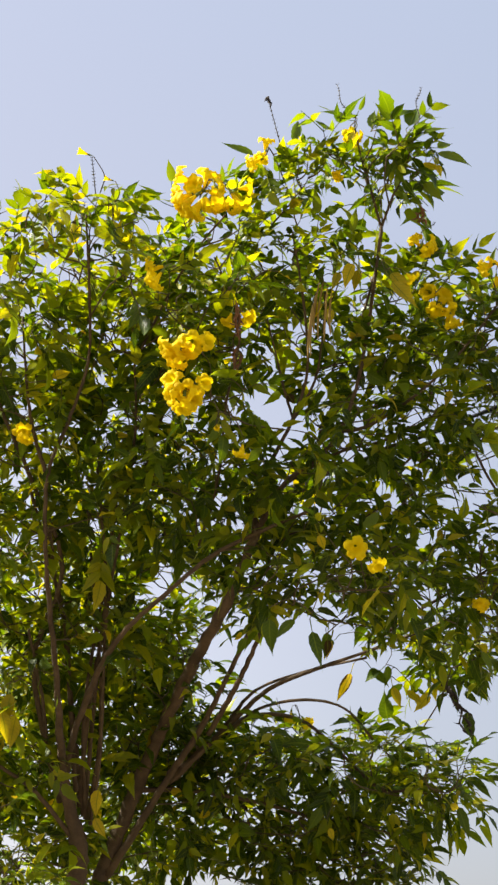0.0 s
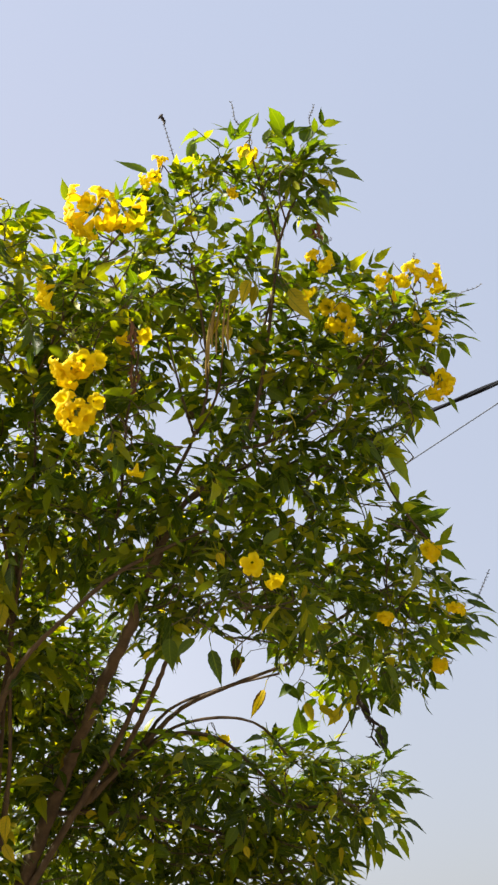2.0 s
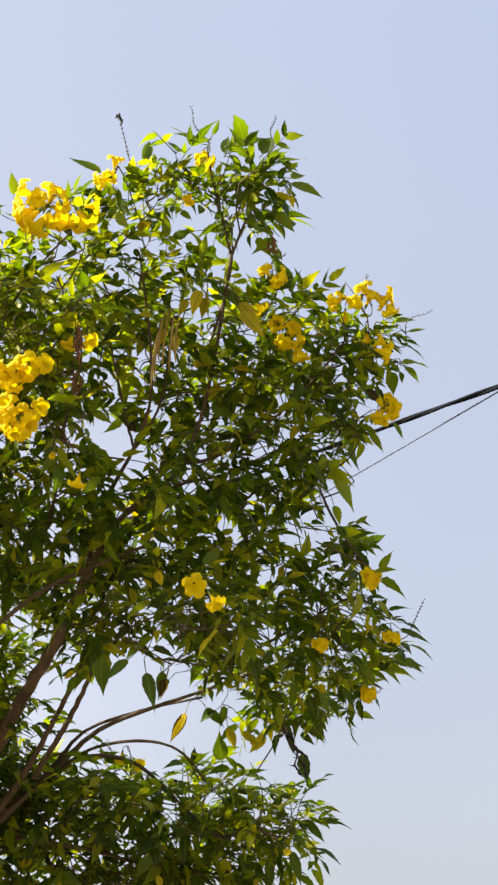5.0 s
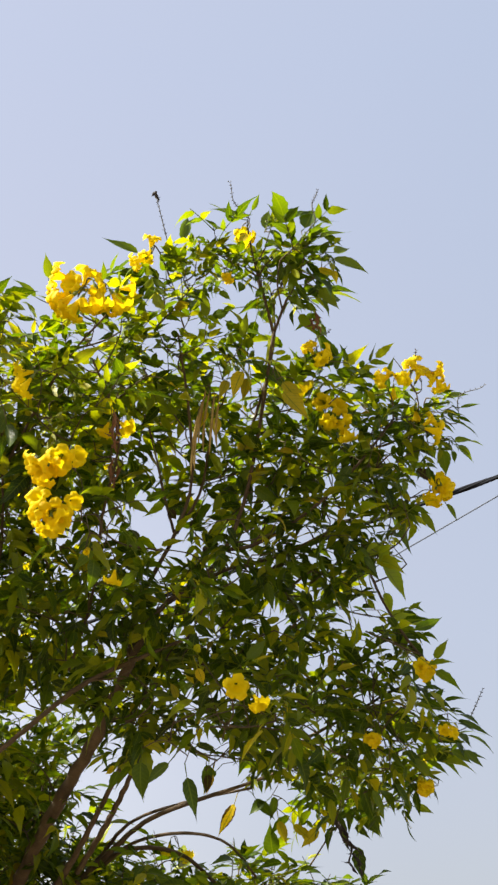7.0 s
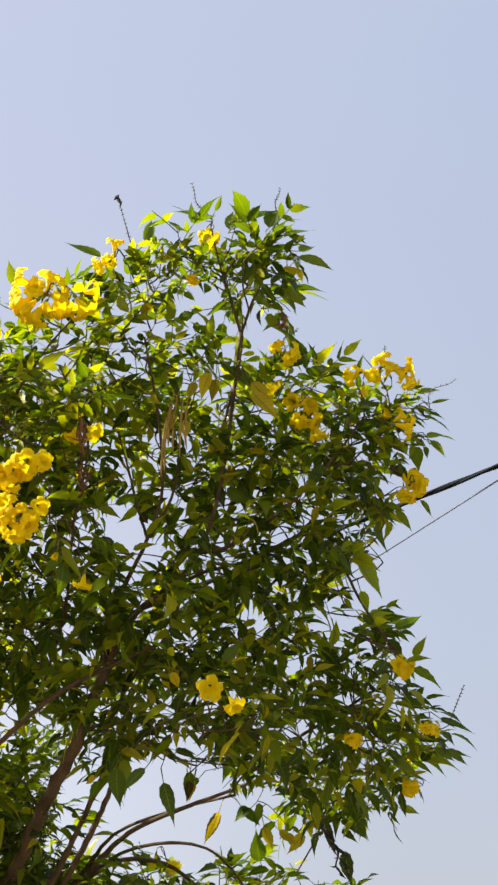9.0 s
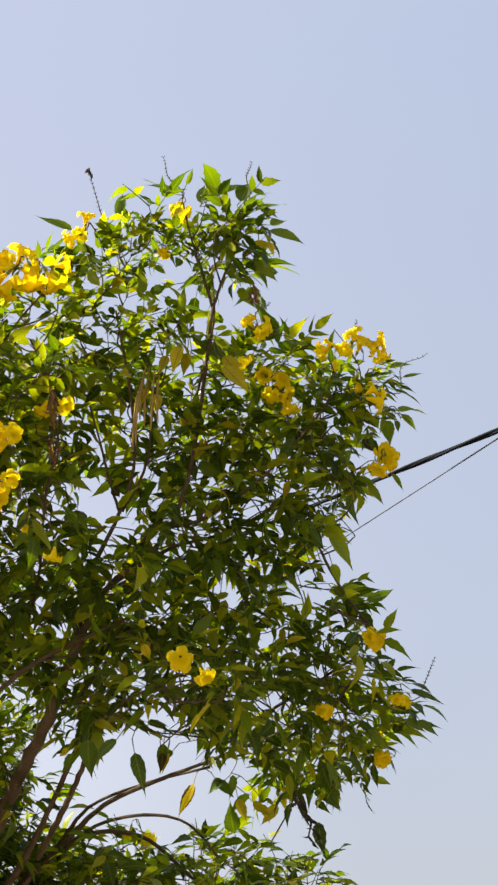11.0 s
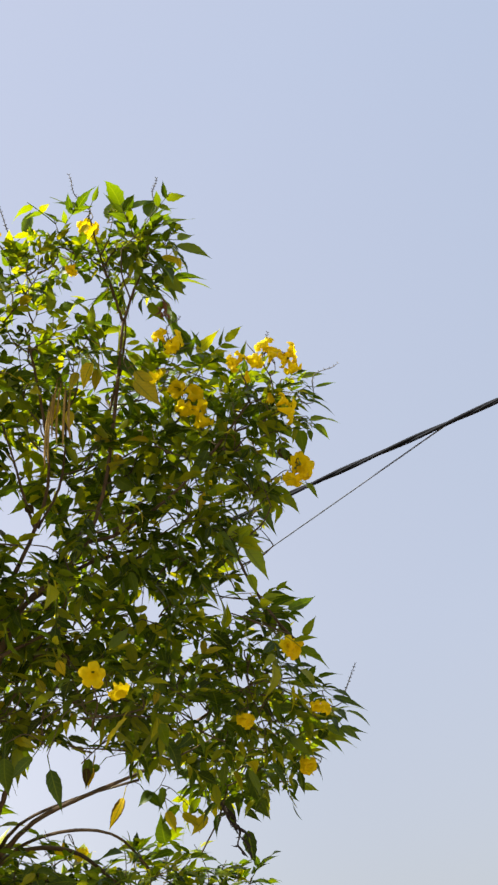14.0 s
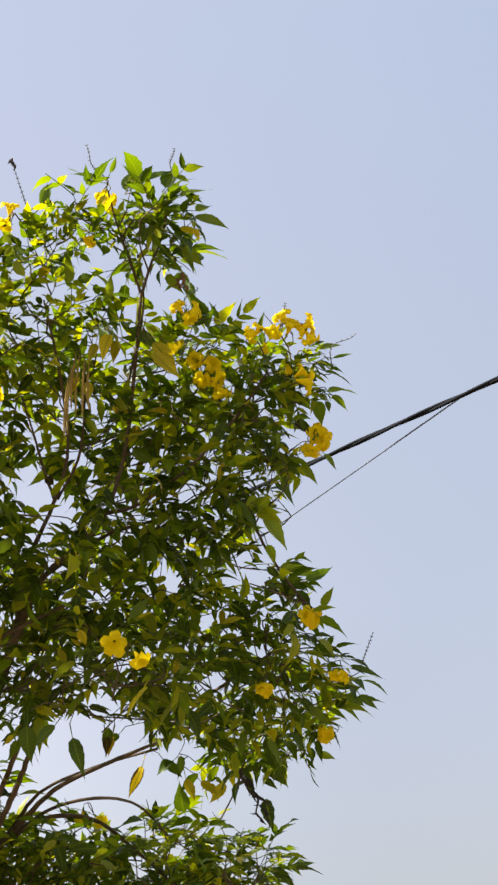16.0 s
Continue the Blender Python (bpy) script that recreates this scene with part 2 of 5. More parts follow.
def arrays_mesh(name, verts, faces, uvs=None, smooth=True):
    me = bpy.data.meshes.new(name)
    me.from_pydata([tuple(v) for v in verts], [], [tuple(f) for f in faces])
    if uvs is not None:
        layer = me.uv_layers.new(name="UVMap")
        idx = np.empty(len(me.loops), dtype=np.int32)
        me.loops.foreach_get("vertex_index", idx)
        layer.data.foreach_set("uv", np.asarray(uvs, dtype=np.float32)[idx].ravel())
    if smooth:
        me.polygons.foreach_set("use_smooth", np.ones(len(me.polygons), dtype=bool))
    me.update()
    return me


def part_mesh(name, me, material, parent, label="", kind=""):
    if not me.materials:
        me.materials.append(material)
    ob = new(name, me)
    ob.parent = parent
    return tagged(ob, label=label, kind=kind)


def unit(v):
    v = np.asarray(v, float)
    return v / (np.linalg.norm(v) + 1e-12)


def smooth_path(points, radii, per=6):
    """A rounded line through the points, with radii."""
    p, r = np.asarray(points, float), np.asarray(radii, float)
    q = np.vstack([2 * p[0] - p[1], p, 2 * p[-1] - p[-2]])
    out, rad = [], []
    for i in range(len(p) - 1):
        a, b, c, d = q[i:i + 4]
        for k in range(per):
            s = k / per
            out.append(0.5 * (2 * b + (c - a) * s + (2 * a - 5 * b + 4 * c - d) * s * s + (3 * b - a - 3 * c + d) * s ** 3))
            rad.append(r[i] + (r[i + 1] - r[i]) * s)
    return np.array(out + [p[-1]]), np.array(rad + [r[-1]])


def tube(path, radii, sides=8, knots=0.0):
    """Verts and faces of a tapered round rod, uneven by knots, closed at both ends."""
    p, r = np.asarray(path, float), np.asarray(radii, float)
    t = np.gradient(p, axis=0)
    t /= np.linalg.norm(t, axis=1)[:, None] + 1e-12
    ref = np.array([0.3, 0.9, 0.2])
    verts, faces = [], []
    for i in range(len(p)):
        u = unit(np.cross(t[i], ref))
        v = np.cross(t[i], u)
        for k in range(sides):
            a = 2 * math.pi * k / sides
            w = r[i] * (1 + knots * (RNG.random() - 0.5))
            verts.append(p[i] + w * (math.cos(a) * u + math.sin(a) * v))
    for i in range(len(p) - 1):
        for k in range(sides):
            a, b = i * sides + k, i * sides + (k + 1) % sides
            faces.append((a, b, b + sides, a + sides))
    faces.append(tuple(range(sides))[::-1])
    faces.append(tuple(range((len(p) - 1) * sides, len(p) * sides)))
    return verts, faces


class Pile:
    """Many small meshes gathered into one."""

    def __init__(self):
        self.v, self.f, self.uv, self.n = [], [], [], 0

    def add(self, verts, faces, uvs=None):
        self.v.append(np.asarray(verts, float))
        self.f += [tuple(i + self.n for i in f) for f in faces]
        if uvs is not None:
            self.uv.append(np.asarray(uvs, float))
        self.n += len(verts)

    def mesh(self, name):
        return arrays_mesh(name, np.vstack(self.v), self.f, np.vstack(self.uv) if self.uv else None)


def leaflet(base, way, up, length, width, droop, fold, rng, stations=9, teeth=1.0):
    """A pointed, toothed leaflet, folded on its midrib and bent down."""
    way, side = unit(way), unit(np.cross(up, way))
    up = np.cross(way, side)
    verts, faces, uvs = [], [], []
    twist = rng.normal(0, 0.45)
    hook = rng.normal(0, 0.10)
    wave = rng.uniform(0, 6.3)
    for i in range(stations + 1):
        s = i / stations
        w = width * 0.5 * (math.sin(math.pi * s ** 0.64) ** (0.75 + 1.0 * s) if 0 < s < 1 else 0)
        w *= 1 + teeth * (0.10 if i % 2 else -0.06)
        c = base + way * (length * (s - 0.12 * droop * s * s)) - up * (length * droop * 0.55 * s * s) + side * (length * hook * s * s)
        tw = twist * s
        sd = side * math.cos(tw) + up * math.sin(tw)
        lift = up * (w * fold + 0.06 * width * math.sin(wave + 5 * s))
        if i in (0, stations):
            verts.append(c)
            uvs.append((0.5, s))
        else:
            verts += [c - sd * w + lift, c, c + sd * w + lift]
            uvs += [(0.08, s), (0.5, s), (0.92, s)]
    last = len(verts) - 1
    faces += [(0, 2, 1), (0, 3, 2)]
    for i in range(1, stations - 1):
        a = 1 + 3 * (i - 1)
        faces += [(a, a + 1, a + 4, a + 3), (a + 1, a + 2, a + 5, a + 4)]
    a = 1 + 3 * (stations - 2)
    faces += [(a, a + 1, last), (a + 1, a + 2, last)]
    return verts, faces, uvs


def compound_leaf(rng, pairs, young):
    """One feathered leaf along +x with its stalk at the origin: a list of single pieces."""
    pieces = []
    size = rng.uniform(0.64, 0.95) * (0.66 if young else 1.0)
    length = size * (0.036 + 0.024 * pairs)
    sag = rng.uniform(0.1, 0.85)
    spine = lambda s: np.array([length * (s - 0.15 * sag * s * s), 0.0, -length * 0.55 * sag * s * s + length * 0.1 * s])
    path = np.array([spine(s) for s in np.linspace(0, 1, 5)])
    v, f = tube(path, np.linspace(0.0013, 0.0006, 5), 3)
    pieces.append((np.array(v), f, np.full((len(v), 2), (0.5, 0.5))))
    for k in range(pairs):
        s = 0.42 + 0.5 * k / max(1, pairs - 0.5)
        ln = size * rng.uniform(0.050, 0.068) * (0.75 + 0.25 * (k + 1) / pairs)
        for sg in (-1, 1):
            way = unit((0.75 + rng.normal(0, 0.15), sg * (0.75 + rng.normal(0, 0.12)), rng.normal(0.0, 0.2)))
            v, f, uv = leaflet(spine(s), way, unit((0, rng.normal(0, 0.25), 1)), ln, ln * rng.uniform(0.27, 0.38), rng.uniform(0.1, 1.1), rng.uniform(0.05, 0.55), rng)
            pieces.append((np.array(v), f, uv))
    ln = size * rng.uniform(0.066, 0.085)
    v, f, uv = leaflet(spine(1.0), (1, rng.normal(0, 0.12), -0.25 * sag), (0, rng.normal(0, 0.2), 1), ln, ln * rng.uniform(0.28, 0.38), rng.uniform(0.1, 1.0), rng.uniform(0.05, 0.5), rng)
    pieces.append((np.array(v), f, uv))
    return pieces


VARIANTS = [compound_leaf(np.random.default_rng(100 + i), (2, 2, 1, 2, 1, 2, 3)[i % 7], False) for i in range(20)]
YOUNG = [compound_leaf(np.random.default_rng(300 + i), (1, 1, 2)[i % 3], True) for i in range(6)]

# ---- ground ----
steps = 40
gx = np.linspace(-1, 1, steps + 1)
gx = np.sign(gx) * np.abs(gx) ** 3 * 1500
gv = [(x, y, 0.03 * math.sin(1.3 * x) * math.cos(1.1 * y) if abs(x) < 40 and abs(y) < 40 else 0.0) for y in gx for x in gx]
gf = [(j * (steps + 1) + i, j * (steps + 1) + i + 1, (j + 1) * (steps + 1) + i + 1, (j + 1) * (steps + 1) + i) for j in range(steps) for i in range(steps)]
ground_mesh = arrays_mesh("ground", gv, gf)
ground_mesh.materials.append(M_GROUND)
tagged(new("ground", ground_mesh), "dry brown soil under the tree", "ground", kind="structure")

# ---- the flowering tree ----
tree = tagged(new("flowering_tree"), "leafy yellow-flowered tree with several slender brown stems", "tree")
ROOT = np.array((-0.34, 2.86, 0.0))
tree.location = Vector(ROOT)


def local(points):
    return np.asarray(points, float) - ROOT


# stems and branches: places along each, then the radius, in metres
STEM_MAIN = [
    (-0.381, 3.044, 1.853, 0.022),
    (-0.347, 3.016, 1.930, 0.020),
    (-0.255, 2.932, 2.140, 0.018),
    (-0.145, 2.676, 2.290, 0.015),
    (-0.053, 2.439, 2.380, 0.013),
    (0.013, 2.285, 2.483, 0.009),
    (0.073, 2.226, 2.578, 0.005),
    (0.177, 2.187, 2.655, 0.005),
    (0.233, 2.131, 2.765, 0.004),
    (0.262, 2.050, 2.902, 0.004),
    (0.287, 1.953, 3.071, 0.003),
]
STEM_LEFT = [
    (-0.412, 2.863, 1.834, 0.024),
    (-0.404, 2.805, 1.904, 0.021),
    (-0.433, 2.691, 2.039, 0.011),
    (-0.432, 2.485, 2.224, 0.007),
    (-0.437, 2.276, 2.414, 0.005),
    (-0.427, 2.154, 2.565, 0.004),
    (-0.381, 2.085, 2.657, 0.004),
    (-0.335, 2.008, 2.763, 0.003),
    (-0.327, 1.911, 2.866, 0.003),
    (-0.328, 1.806, 2.985, 0.002),
]
STEM_ARCHED = [
    (-0.409, 2.841, 1.921, 0.009),
    (-0.432, 2.720, 2.071, 0.008),
    (-0.358, 2.550, 2.228, 0.008),
    (-0.284, 2.422, 2.303, 0.006),
    (-0.185, 2.325, 2.361, 0.005),
    (-0.080, 2.249, 2.423, 0.005),
    (0.029, 2.206, 2.464, 0.004),
    (0.143, 2.202, 2.514, 0.003),
]
STEM_LOW = [
    (-0.358, 3.027, 1.864, 0.011),
    (-0.203, 2.934, 2.091, 0.009),
    (-0.129, 2.845, 2.178, 0.008),
    (-0.064, 2.731, 2.270, 0.006),
    (-0.001, 2.613, 2.369, 0.005),
    (0.064, 2.476, 2.462, 0.004),
]
STEM_FAR_LEFT = [
    (-0.449, 2.756, 1.999, 0.008),
    (-0.498, 2.552, 2.269, 0.006),
    (-0.424, 2.404, 2.449, 0.005),
    (-0.479, 2.271, 2.599, 0.005),
    (-0.543, 2.147, 2.732, 0.004),
    (-0.610, 2.033, 2.891, 0.003),
]
STEM_THIN = [
    (-0.382, 2.822, 1.958, 0.005),
    (-0.352, 2.702, 2.106, 0.004),
    (-0.331, 2.504, 2.362, 0.004),
    (-0.286, 2.330, 2.529, 0.003),
    (-0.249, 2.179, 2.693, 0.003),
    (-0.251, 2.033, 2.891, 0.002),
]
STEM_THIN_B = [
    (-0.395, 2.816, 1.970, 0.005),
    (-0.389, 2.653, 2.202, 0.004),
    (-0.322, 2.445, 2.478, 0.004),
    (-0.258, 2.328, 2.597, 0.003),
    (-0.177, 2.180, 2.779, 0.003),
]
STEM_SLIM_A = [
    (-0.399, 2.812, 1.977, 0.006),
    (-0.425, 2.663, 2.227, 0.005),
    (-0.430, 2.552, 2.357, 0.005),
    (-0.445, 2.473, 2.422, 0.004),
    (-0.444, 2.306, 2.530, 0.003),
]
STEM_SLIM_B = [
    (-0.397, 2.823, 2.001, 0.006),
    (-0.363, 2.637, 2.277, 0.005),
    (-0.327, 2.472, 2.469, 0.004),
    (-0.290, 2.268, 2.606, 0.003),
]
STEM_SLIM_C = [
    (-0.410, 2.802, 1.997, 0.006),
    (-0.376, 2.643, 2.222, 0.005),
    (-0.340, 2.533, 2.350, 0.004),
    (-0.330, 2.430, 2.464, 0.004),
    (-0.338, 2.253, 2.634, 0.003),
]
STEM_SLIM_D = [
    (-0.394, 2.859, 1.973, 0.006),
    (-0.360, 2.745, 2.154, 0.005),
    (-0.361, 2.631, 2.334, 0.004),
    (-0.367, 2.433, 2.502, 0.003),
]
STEM_SLIM_E = [
    (-0.414, 2.766, 2.024, 0.006),
    (-0.433, 2.552, 2.357, 0.005),
    (-0.456, 2.449, 2.471, 0.004),
    (-0.492, 2.268, 2.606, 0.003),
]
STEM_SLIM_F = [
    (-0.394, 2.838, 1.926, 0.006),
    (-0.467, 2.725, 2.061, 0.005),
    (-0.479, 2.583, 2.207, 0.004),
    (-0.501, 2.465, 2.329, 0.003),
]
STEMS = [STEM_MAIN, STEM_LEFT, STEM_ARCHED, STEM_LOW, STEM_FAR_LEFT, STEM_THIN, STEM_THIN_B, STEM_SLIM_A, STEM_SLIM_B, STEM_SLIM_C, STEM_SLIM_D, STEM_SLIM_E, STEM_SLIM_F]
BRANCH_ARCHING = [
    (-0.204, 2.961, 2.081, 0.008),
    (-0.060, 2.899, 2.204, 0.007),
    (0.049, 2.834, 2.287, 0.006),
    (0.169, 2.771, 2.323, 0.005),
    (0.278, 2.714, 2.346, 0.004),
    (0.413, 2.661, 2.384, 0.004),
]
BRANCH_SECOND = [
    (-0.190, 2.968, 2.090, 0.007),
    (-0.067, 2.919, 2.209, 0.006),
    (0.013, 2.876, 2.293, 0.004),
    (0.142, 2.813, 2.328, 0.003),
    (0.296, 2.758, 2.348, 0.003),
]
BRANCH_THIN = [
    (-0.060, 2.926, 2.196, 0.006),
    (0.028, 2.896, 2.254, 0.004),
    (0.143, 2.866, 2.269, 0.004),
    (0.242, 2.846, 2.242, 0.003),
    (0.313, 2.872, 2.170, 0.003),
]
BRANCH_LOW_RIGHT = [
    (-0.190, 2.951, 2.101, 0.009),
    (-0.016, 2.929, 2.233, 0.006),
    (0.132, 2.959, 2.240, 0.005),
    (0.250, 3.003, 2.154, 0.004),
    (0.348, 2.992, 2.066, 0.004),
    (0.458, 2.944, 2.071, 0.003),
]
BRANCH_STRAIGHT = [
    (-0.102, 2.865, 2.182, 0.007),
    (-0.043, 2.760, 2.256, 0.007),
    (-0.001, 2.663, 2.314, 0.006),
    (0.039, 2.562, 2.380, 0.005),
]
FORK_LEFT = [
    (-0.427, 2.154, 2.565, 0.005),
    (-0.452, 2.107, 2.635, 0.004),
    (-0.466, 2.052, 2.720, 0.003),
    (-0.472, 1.966, 2.847, 0.002),
]
TOP_A = [
    (0.288, 1.967, 3.075, 0.003),
    (0.268, 1.928, 3.129, 0.003),
    (0.245, 1.887, 3.188, 0.002),
    (0.228, 1.846, 3.246, 0.002),
]
TOP_B = [
    (0.288, 1.967, 3.075, 0.003),
    (0.308, 1.930, 3.122, 0.003),
    (0.335, 1.882, 3.166, 0.002),
    (0.353, 1.822, 3.237, 0.002),
]
TOP_C = [
    (0.243, 2.085, 2.899, 0.003),
    (0.279, 2.035, 3.012, 0.003),
    (0.293, 1.994, 3.088, 0.002),
    (0.289, 1.959, 3.154, 0.002),
]
HOLE_TWIG = [
    (0.097, 2.169, 2.711, 0.003),
    (0.075, 2.136, 2.776, 0.003),
    (0.058, 2.094, 2.836, 0.002),
    (0.039, 2.044, 2.890, 0.002),
]
HOLE_TWIG_B = [
    (0.101, 2.176, 2.720, 0.003),
    (0.145, 2.154, 2.799, 0.003),
    (0.161, 2.113, 2.875, 0.002),
    (0.167, 2.045, 2.961, 0.002),
]
UPPER_LEFT = [
    (0.009, 2.299, 2.496, 0.006),
    (0.036, 2.238, 2.609, 0.005),
    (0.094, 2.161, 2.705, 0.004),
    (0.127, 2.109, 2.801, 0.003),
    (0.118, 2.025, 2.919, 0.003),
    (0.092, 1.936, 3.046, 0.002),
]
UPPER_RIGHT = [
    (0.155, 2.206, 2.700, 0.005),
    (0.253, 2.179, 2.697, 0.004),
    (0.363, 2.124, 2.748, 0.003),
    (0.465, 2.092, 2.841, 0.003),
    (0.543, 2.060, 2.936, 0.002),
]
RIGHT_REACH = [
    (0.053, 2.273, 2.584, 0.004),
    (0.191, 2.264, 2.673, 0.004),
    (0.321, 2.286, 2.724, 0.003),
    (0.467, 2.272, 2.800, 0.003),
    (0.556, 2.221, 2.844, 0.002),
]
RIGHT_LOBE = [
    (0.312, 2.729, 2.378, 0.004),
    (0.408, 2.651, 2.430, 0.004),
    (0.511, 2.559, 2.466, 0.003),
    (0.606, 2.449, 2.492, 0.003),
    (0.684, 2.459, 2.466, 0.002),
]
RIGHT_DROOP = [
    (0.480, 2.283, 2.777, 0.003),
    (0.510, 2.286, 2.705, 0.003),
    (0.539, 2.291, 2.628, 0.003),
    (0.587, 2.291, 2.537, 0.003),
    (0.630, 2.285, 2.480, 0.002),
]
LEFT_CROWN = [
    (-0.248, 2.103, 2.820, 0.003),
    (-0.172, 2.011, 2.934, 0.003),
    (-0.109, 1.934, 2.997, 0.002),
    (-0.049, 1.886, 3.048, 0.002),
]
MID_LEFT = [
    (-0.114, 2.373, 2.496, 0.003),
    (-0.069, 2.256, 2.606, 0.003),
    (-0.049, 2.131, 2.734, 0.003),
    (-0.019, 2.018, 2.860, 0.002),
    (-0.073, 1.937, 2.976, 0.002),
]
LOW_LEFT = [
    (-0.404, 2.805, 1.904, 0.006),
    (-0.498, 2.682, 2.012, 0.005),
    (-0.604, 2.590, 2.083, 0.004),
    (-0.667, 2.465, 2.219, 0.002),
]
LOW_MID = [
    (-0.291, 2.971, 2.062, 0.007),
    (-0.165, 3.043, 2.075, 0.006),
    (0.013, 3.109, 2.057, 0.005),
    (0.178, 3.108, 2.013, 0.004),
]
BRANCHES = [BRANCH_ARCHING, BRANCH_SECOND, BRANCH_THIN, BRANCH_LOW_RIGHT, BRANCH_STRAIGHT, FORK_LEFT, TOP_A, TOP_B, TOP_C, HOLE_TWIG, HOLE_TWIG_B, UPPER_LEFT, UPPER_RIGHT, RIGHT_REACH, RIGHT_LOBE, RIGHT_DROOP, LEFT_CROWN, MID_LEFT, LOW_LEFT, LOW_MID]

SKELETON, SKELETON_R = [], []


def limb(name, rows, label=""):
    rows = np.array(rows)
    path, rad = smooth_path(rows[:, :3], rows[:, 3])
    path = path + np.array([[math.sin(3.1 * i + rows[0, 0] * 9), math.cos(2.3 * i), 0] for i in range(len(path))]) * rad[:, None] * 0.18
    SKELETON.extend(path)
    SKELETON_R.extend(rad)
    v, f = tube(local(path), rad, 9, 0.16)
    part_mesh(name, arrays_mesh(name, v, f), M_BARK, tree, label)


# the trunk goes down to the soil below what is seen, and the stems leave it
trunk_rows = [(-0.34, 2.86, -0.05, 0.085), (-0.36, 2.85, 0.4, 0.066), (-0.33, 2.84, 0.9, 0.060), (-0.35, 2.83, 1.4, 0.056), (-0.36, 2.83, 1.72, 0.050)]
limb("trunk", trunk_rows, "short brown trunk that forks into stems")
for rows in STEMS:
    limb("stem", rows)
for rows in BRANCHES:
    limb("branch", rows)
SKELETON, SKELETON_R = np.array(SKELETON), np.array(SKELETON_R)

# flowers: where each mouth is, which way it faces, size
FLOWERS_TOP = [
    (-0.148, 1.820, 3.091, -0.89, -0.30, 0.34, 1.10),
    (-0.136, 1.820, 3.013, -0.74, 0.22, -0.63, 1.25),
    (-0.114, 1.820, 2.999, -0.44, 0.25, -0.86, 1.20),
    (-0.146, 1.820, 3.035, -0.94, -0.02, -0.34, 1.10),
    (-0.080, 1.820, 3.100, 0.32, -0.56, 0.76, 1.10),
    (-0.050, 1.820, 3.015, 0.48, 0.27, -0.84, 1.25),
    (-0.071, 1.820, 3.015, 0.00, 0.23, -0.97, 1.15),
    (-0.060, 1.820, 3.052, 0.81, -0.28, -0.51, 1.00),
    (-0.018, 1.820, 3.014, 0.55, 0.25, -0.80, 1.10),
    (0.003, 1.820, 3.066, 0.97, -0.24, -0.02, 0.85),
    (-0.115, 1.820, 3.071, -0.57, -0.80, -0.20, 1.00),
]
FLOWERS_PAIR_UPPER = [
    (-0.145, 1.810, 2.660, -0.57, -0.34, -0.75, 1.00),
    (-0.136, 1.810, 2.636, -0.20, 0.11, -0.97, 0.95),
    (-0.108, 1.810, 2.683, 0.19, -0.74, -0.65, 1.00),
    (-0.078, 1.810, 2.688, 0.75, -0.57, -0.33, 0.95),
    (-0.161, 1.810, 2.670, -0.91, -0.30, -0.29, 0.90),
    (-0.122, 1.810, 2.665, -0.29, -0.37, -0.88, 0.95),
]
FLOWERS_PAIR_LOWER = [
    (-0.148, 1.850, 2.628, -0.42, -0.90, 0.08, 0.90),
    (-0.117, 1.850, 2.599, 0.20, -0.79, -0.57, 1.00),
    (-0.102, 1.850, 2.582, 0.70, -0.32, -0.64, 1.00),
    (-0.127, 1.850, 2.562, -0.10, 0.02, -1.00, 0.95),
    (-0.150, 1.850, 2.589, -0.81, -0.28, -0.51, 0.90),
    (-0.084, 1.850, 2.621, 0.29, -0.83, -0.48, 0.72),
]
FLOWERS_CREST = [
    (0.037, 1.810, 3.183, 0.20, -0.79, 0.57, 0.80),
    (0.003, 1.810, 3.118, -0.84, -0.01, -0.54, 0.80),
    (0.025, 1.810, 3.132, -0.49, -0.05, -0.87, 0.75),
    (-0.196, 1.810, 2.855, -0.98, -0.12, -0.18, 0.95),
    (-0.187, 1.810, 2.819, -0.55, 0.25, -0.80, 0.95),
]
FLOWERS_TUFT = [
    (0.219, 1.860, 3.240, 0.11, -0.66, -0.75, 0.75),
    (0.234, 1.860, 3.227, 0.82, -0.15, -0.56, 0.75),
    (0.186, 1.860, 3.128, -0.21, 0.30, -0.93, 0.60),
]
FLOWERS_INNER = [
    (-0.044, 1.940, 2.812, -0.49, 0.05, -0.87, 0.80),
    (-0.000, 1.940, 2.823, 0.54, -0.29, -0.79, 0.85),
    (-0.015, 1.940, 2.511, -0.28, 0.31, -0.91, 0.70),
    (0.205, 2.000, 2.341, 0.00, -0.86, -0.50, 0.92),
    (0.251, 2.060, 2.328, 0.30, -0.44, -0.84, 0.85),
]
FLOWERS_NECK = [
    (0.359, 1.970, 3.049, -0.51, -0.72, 0.47, 0.75),
    (0.400, 1.970, 3.039, 0.94, -0.30, 0.15, 0.75),
    (0.385, 1.970, 3.013, 0.35, 0.01, -0.94, 0.75),
    (0.348, 1.970, 2.941, 0.77, 0.04, -0.64, 0.65),
]
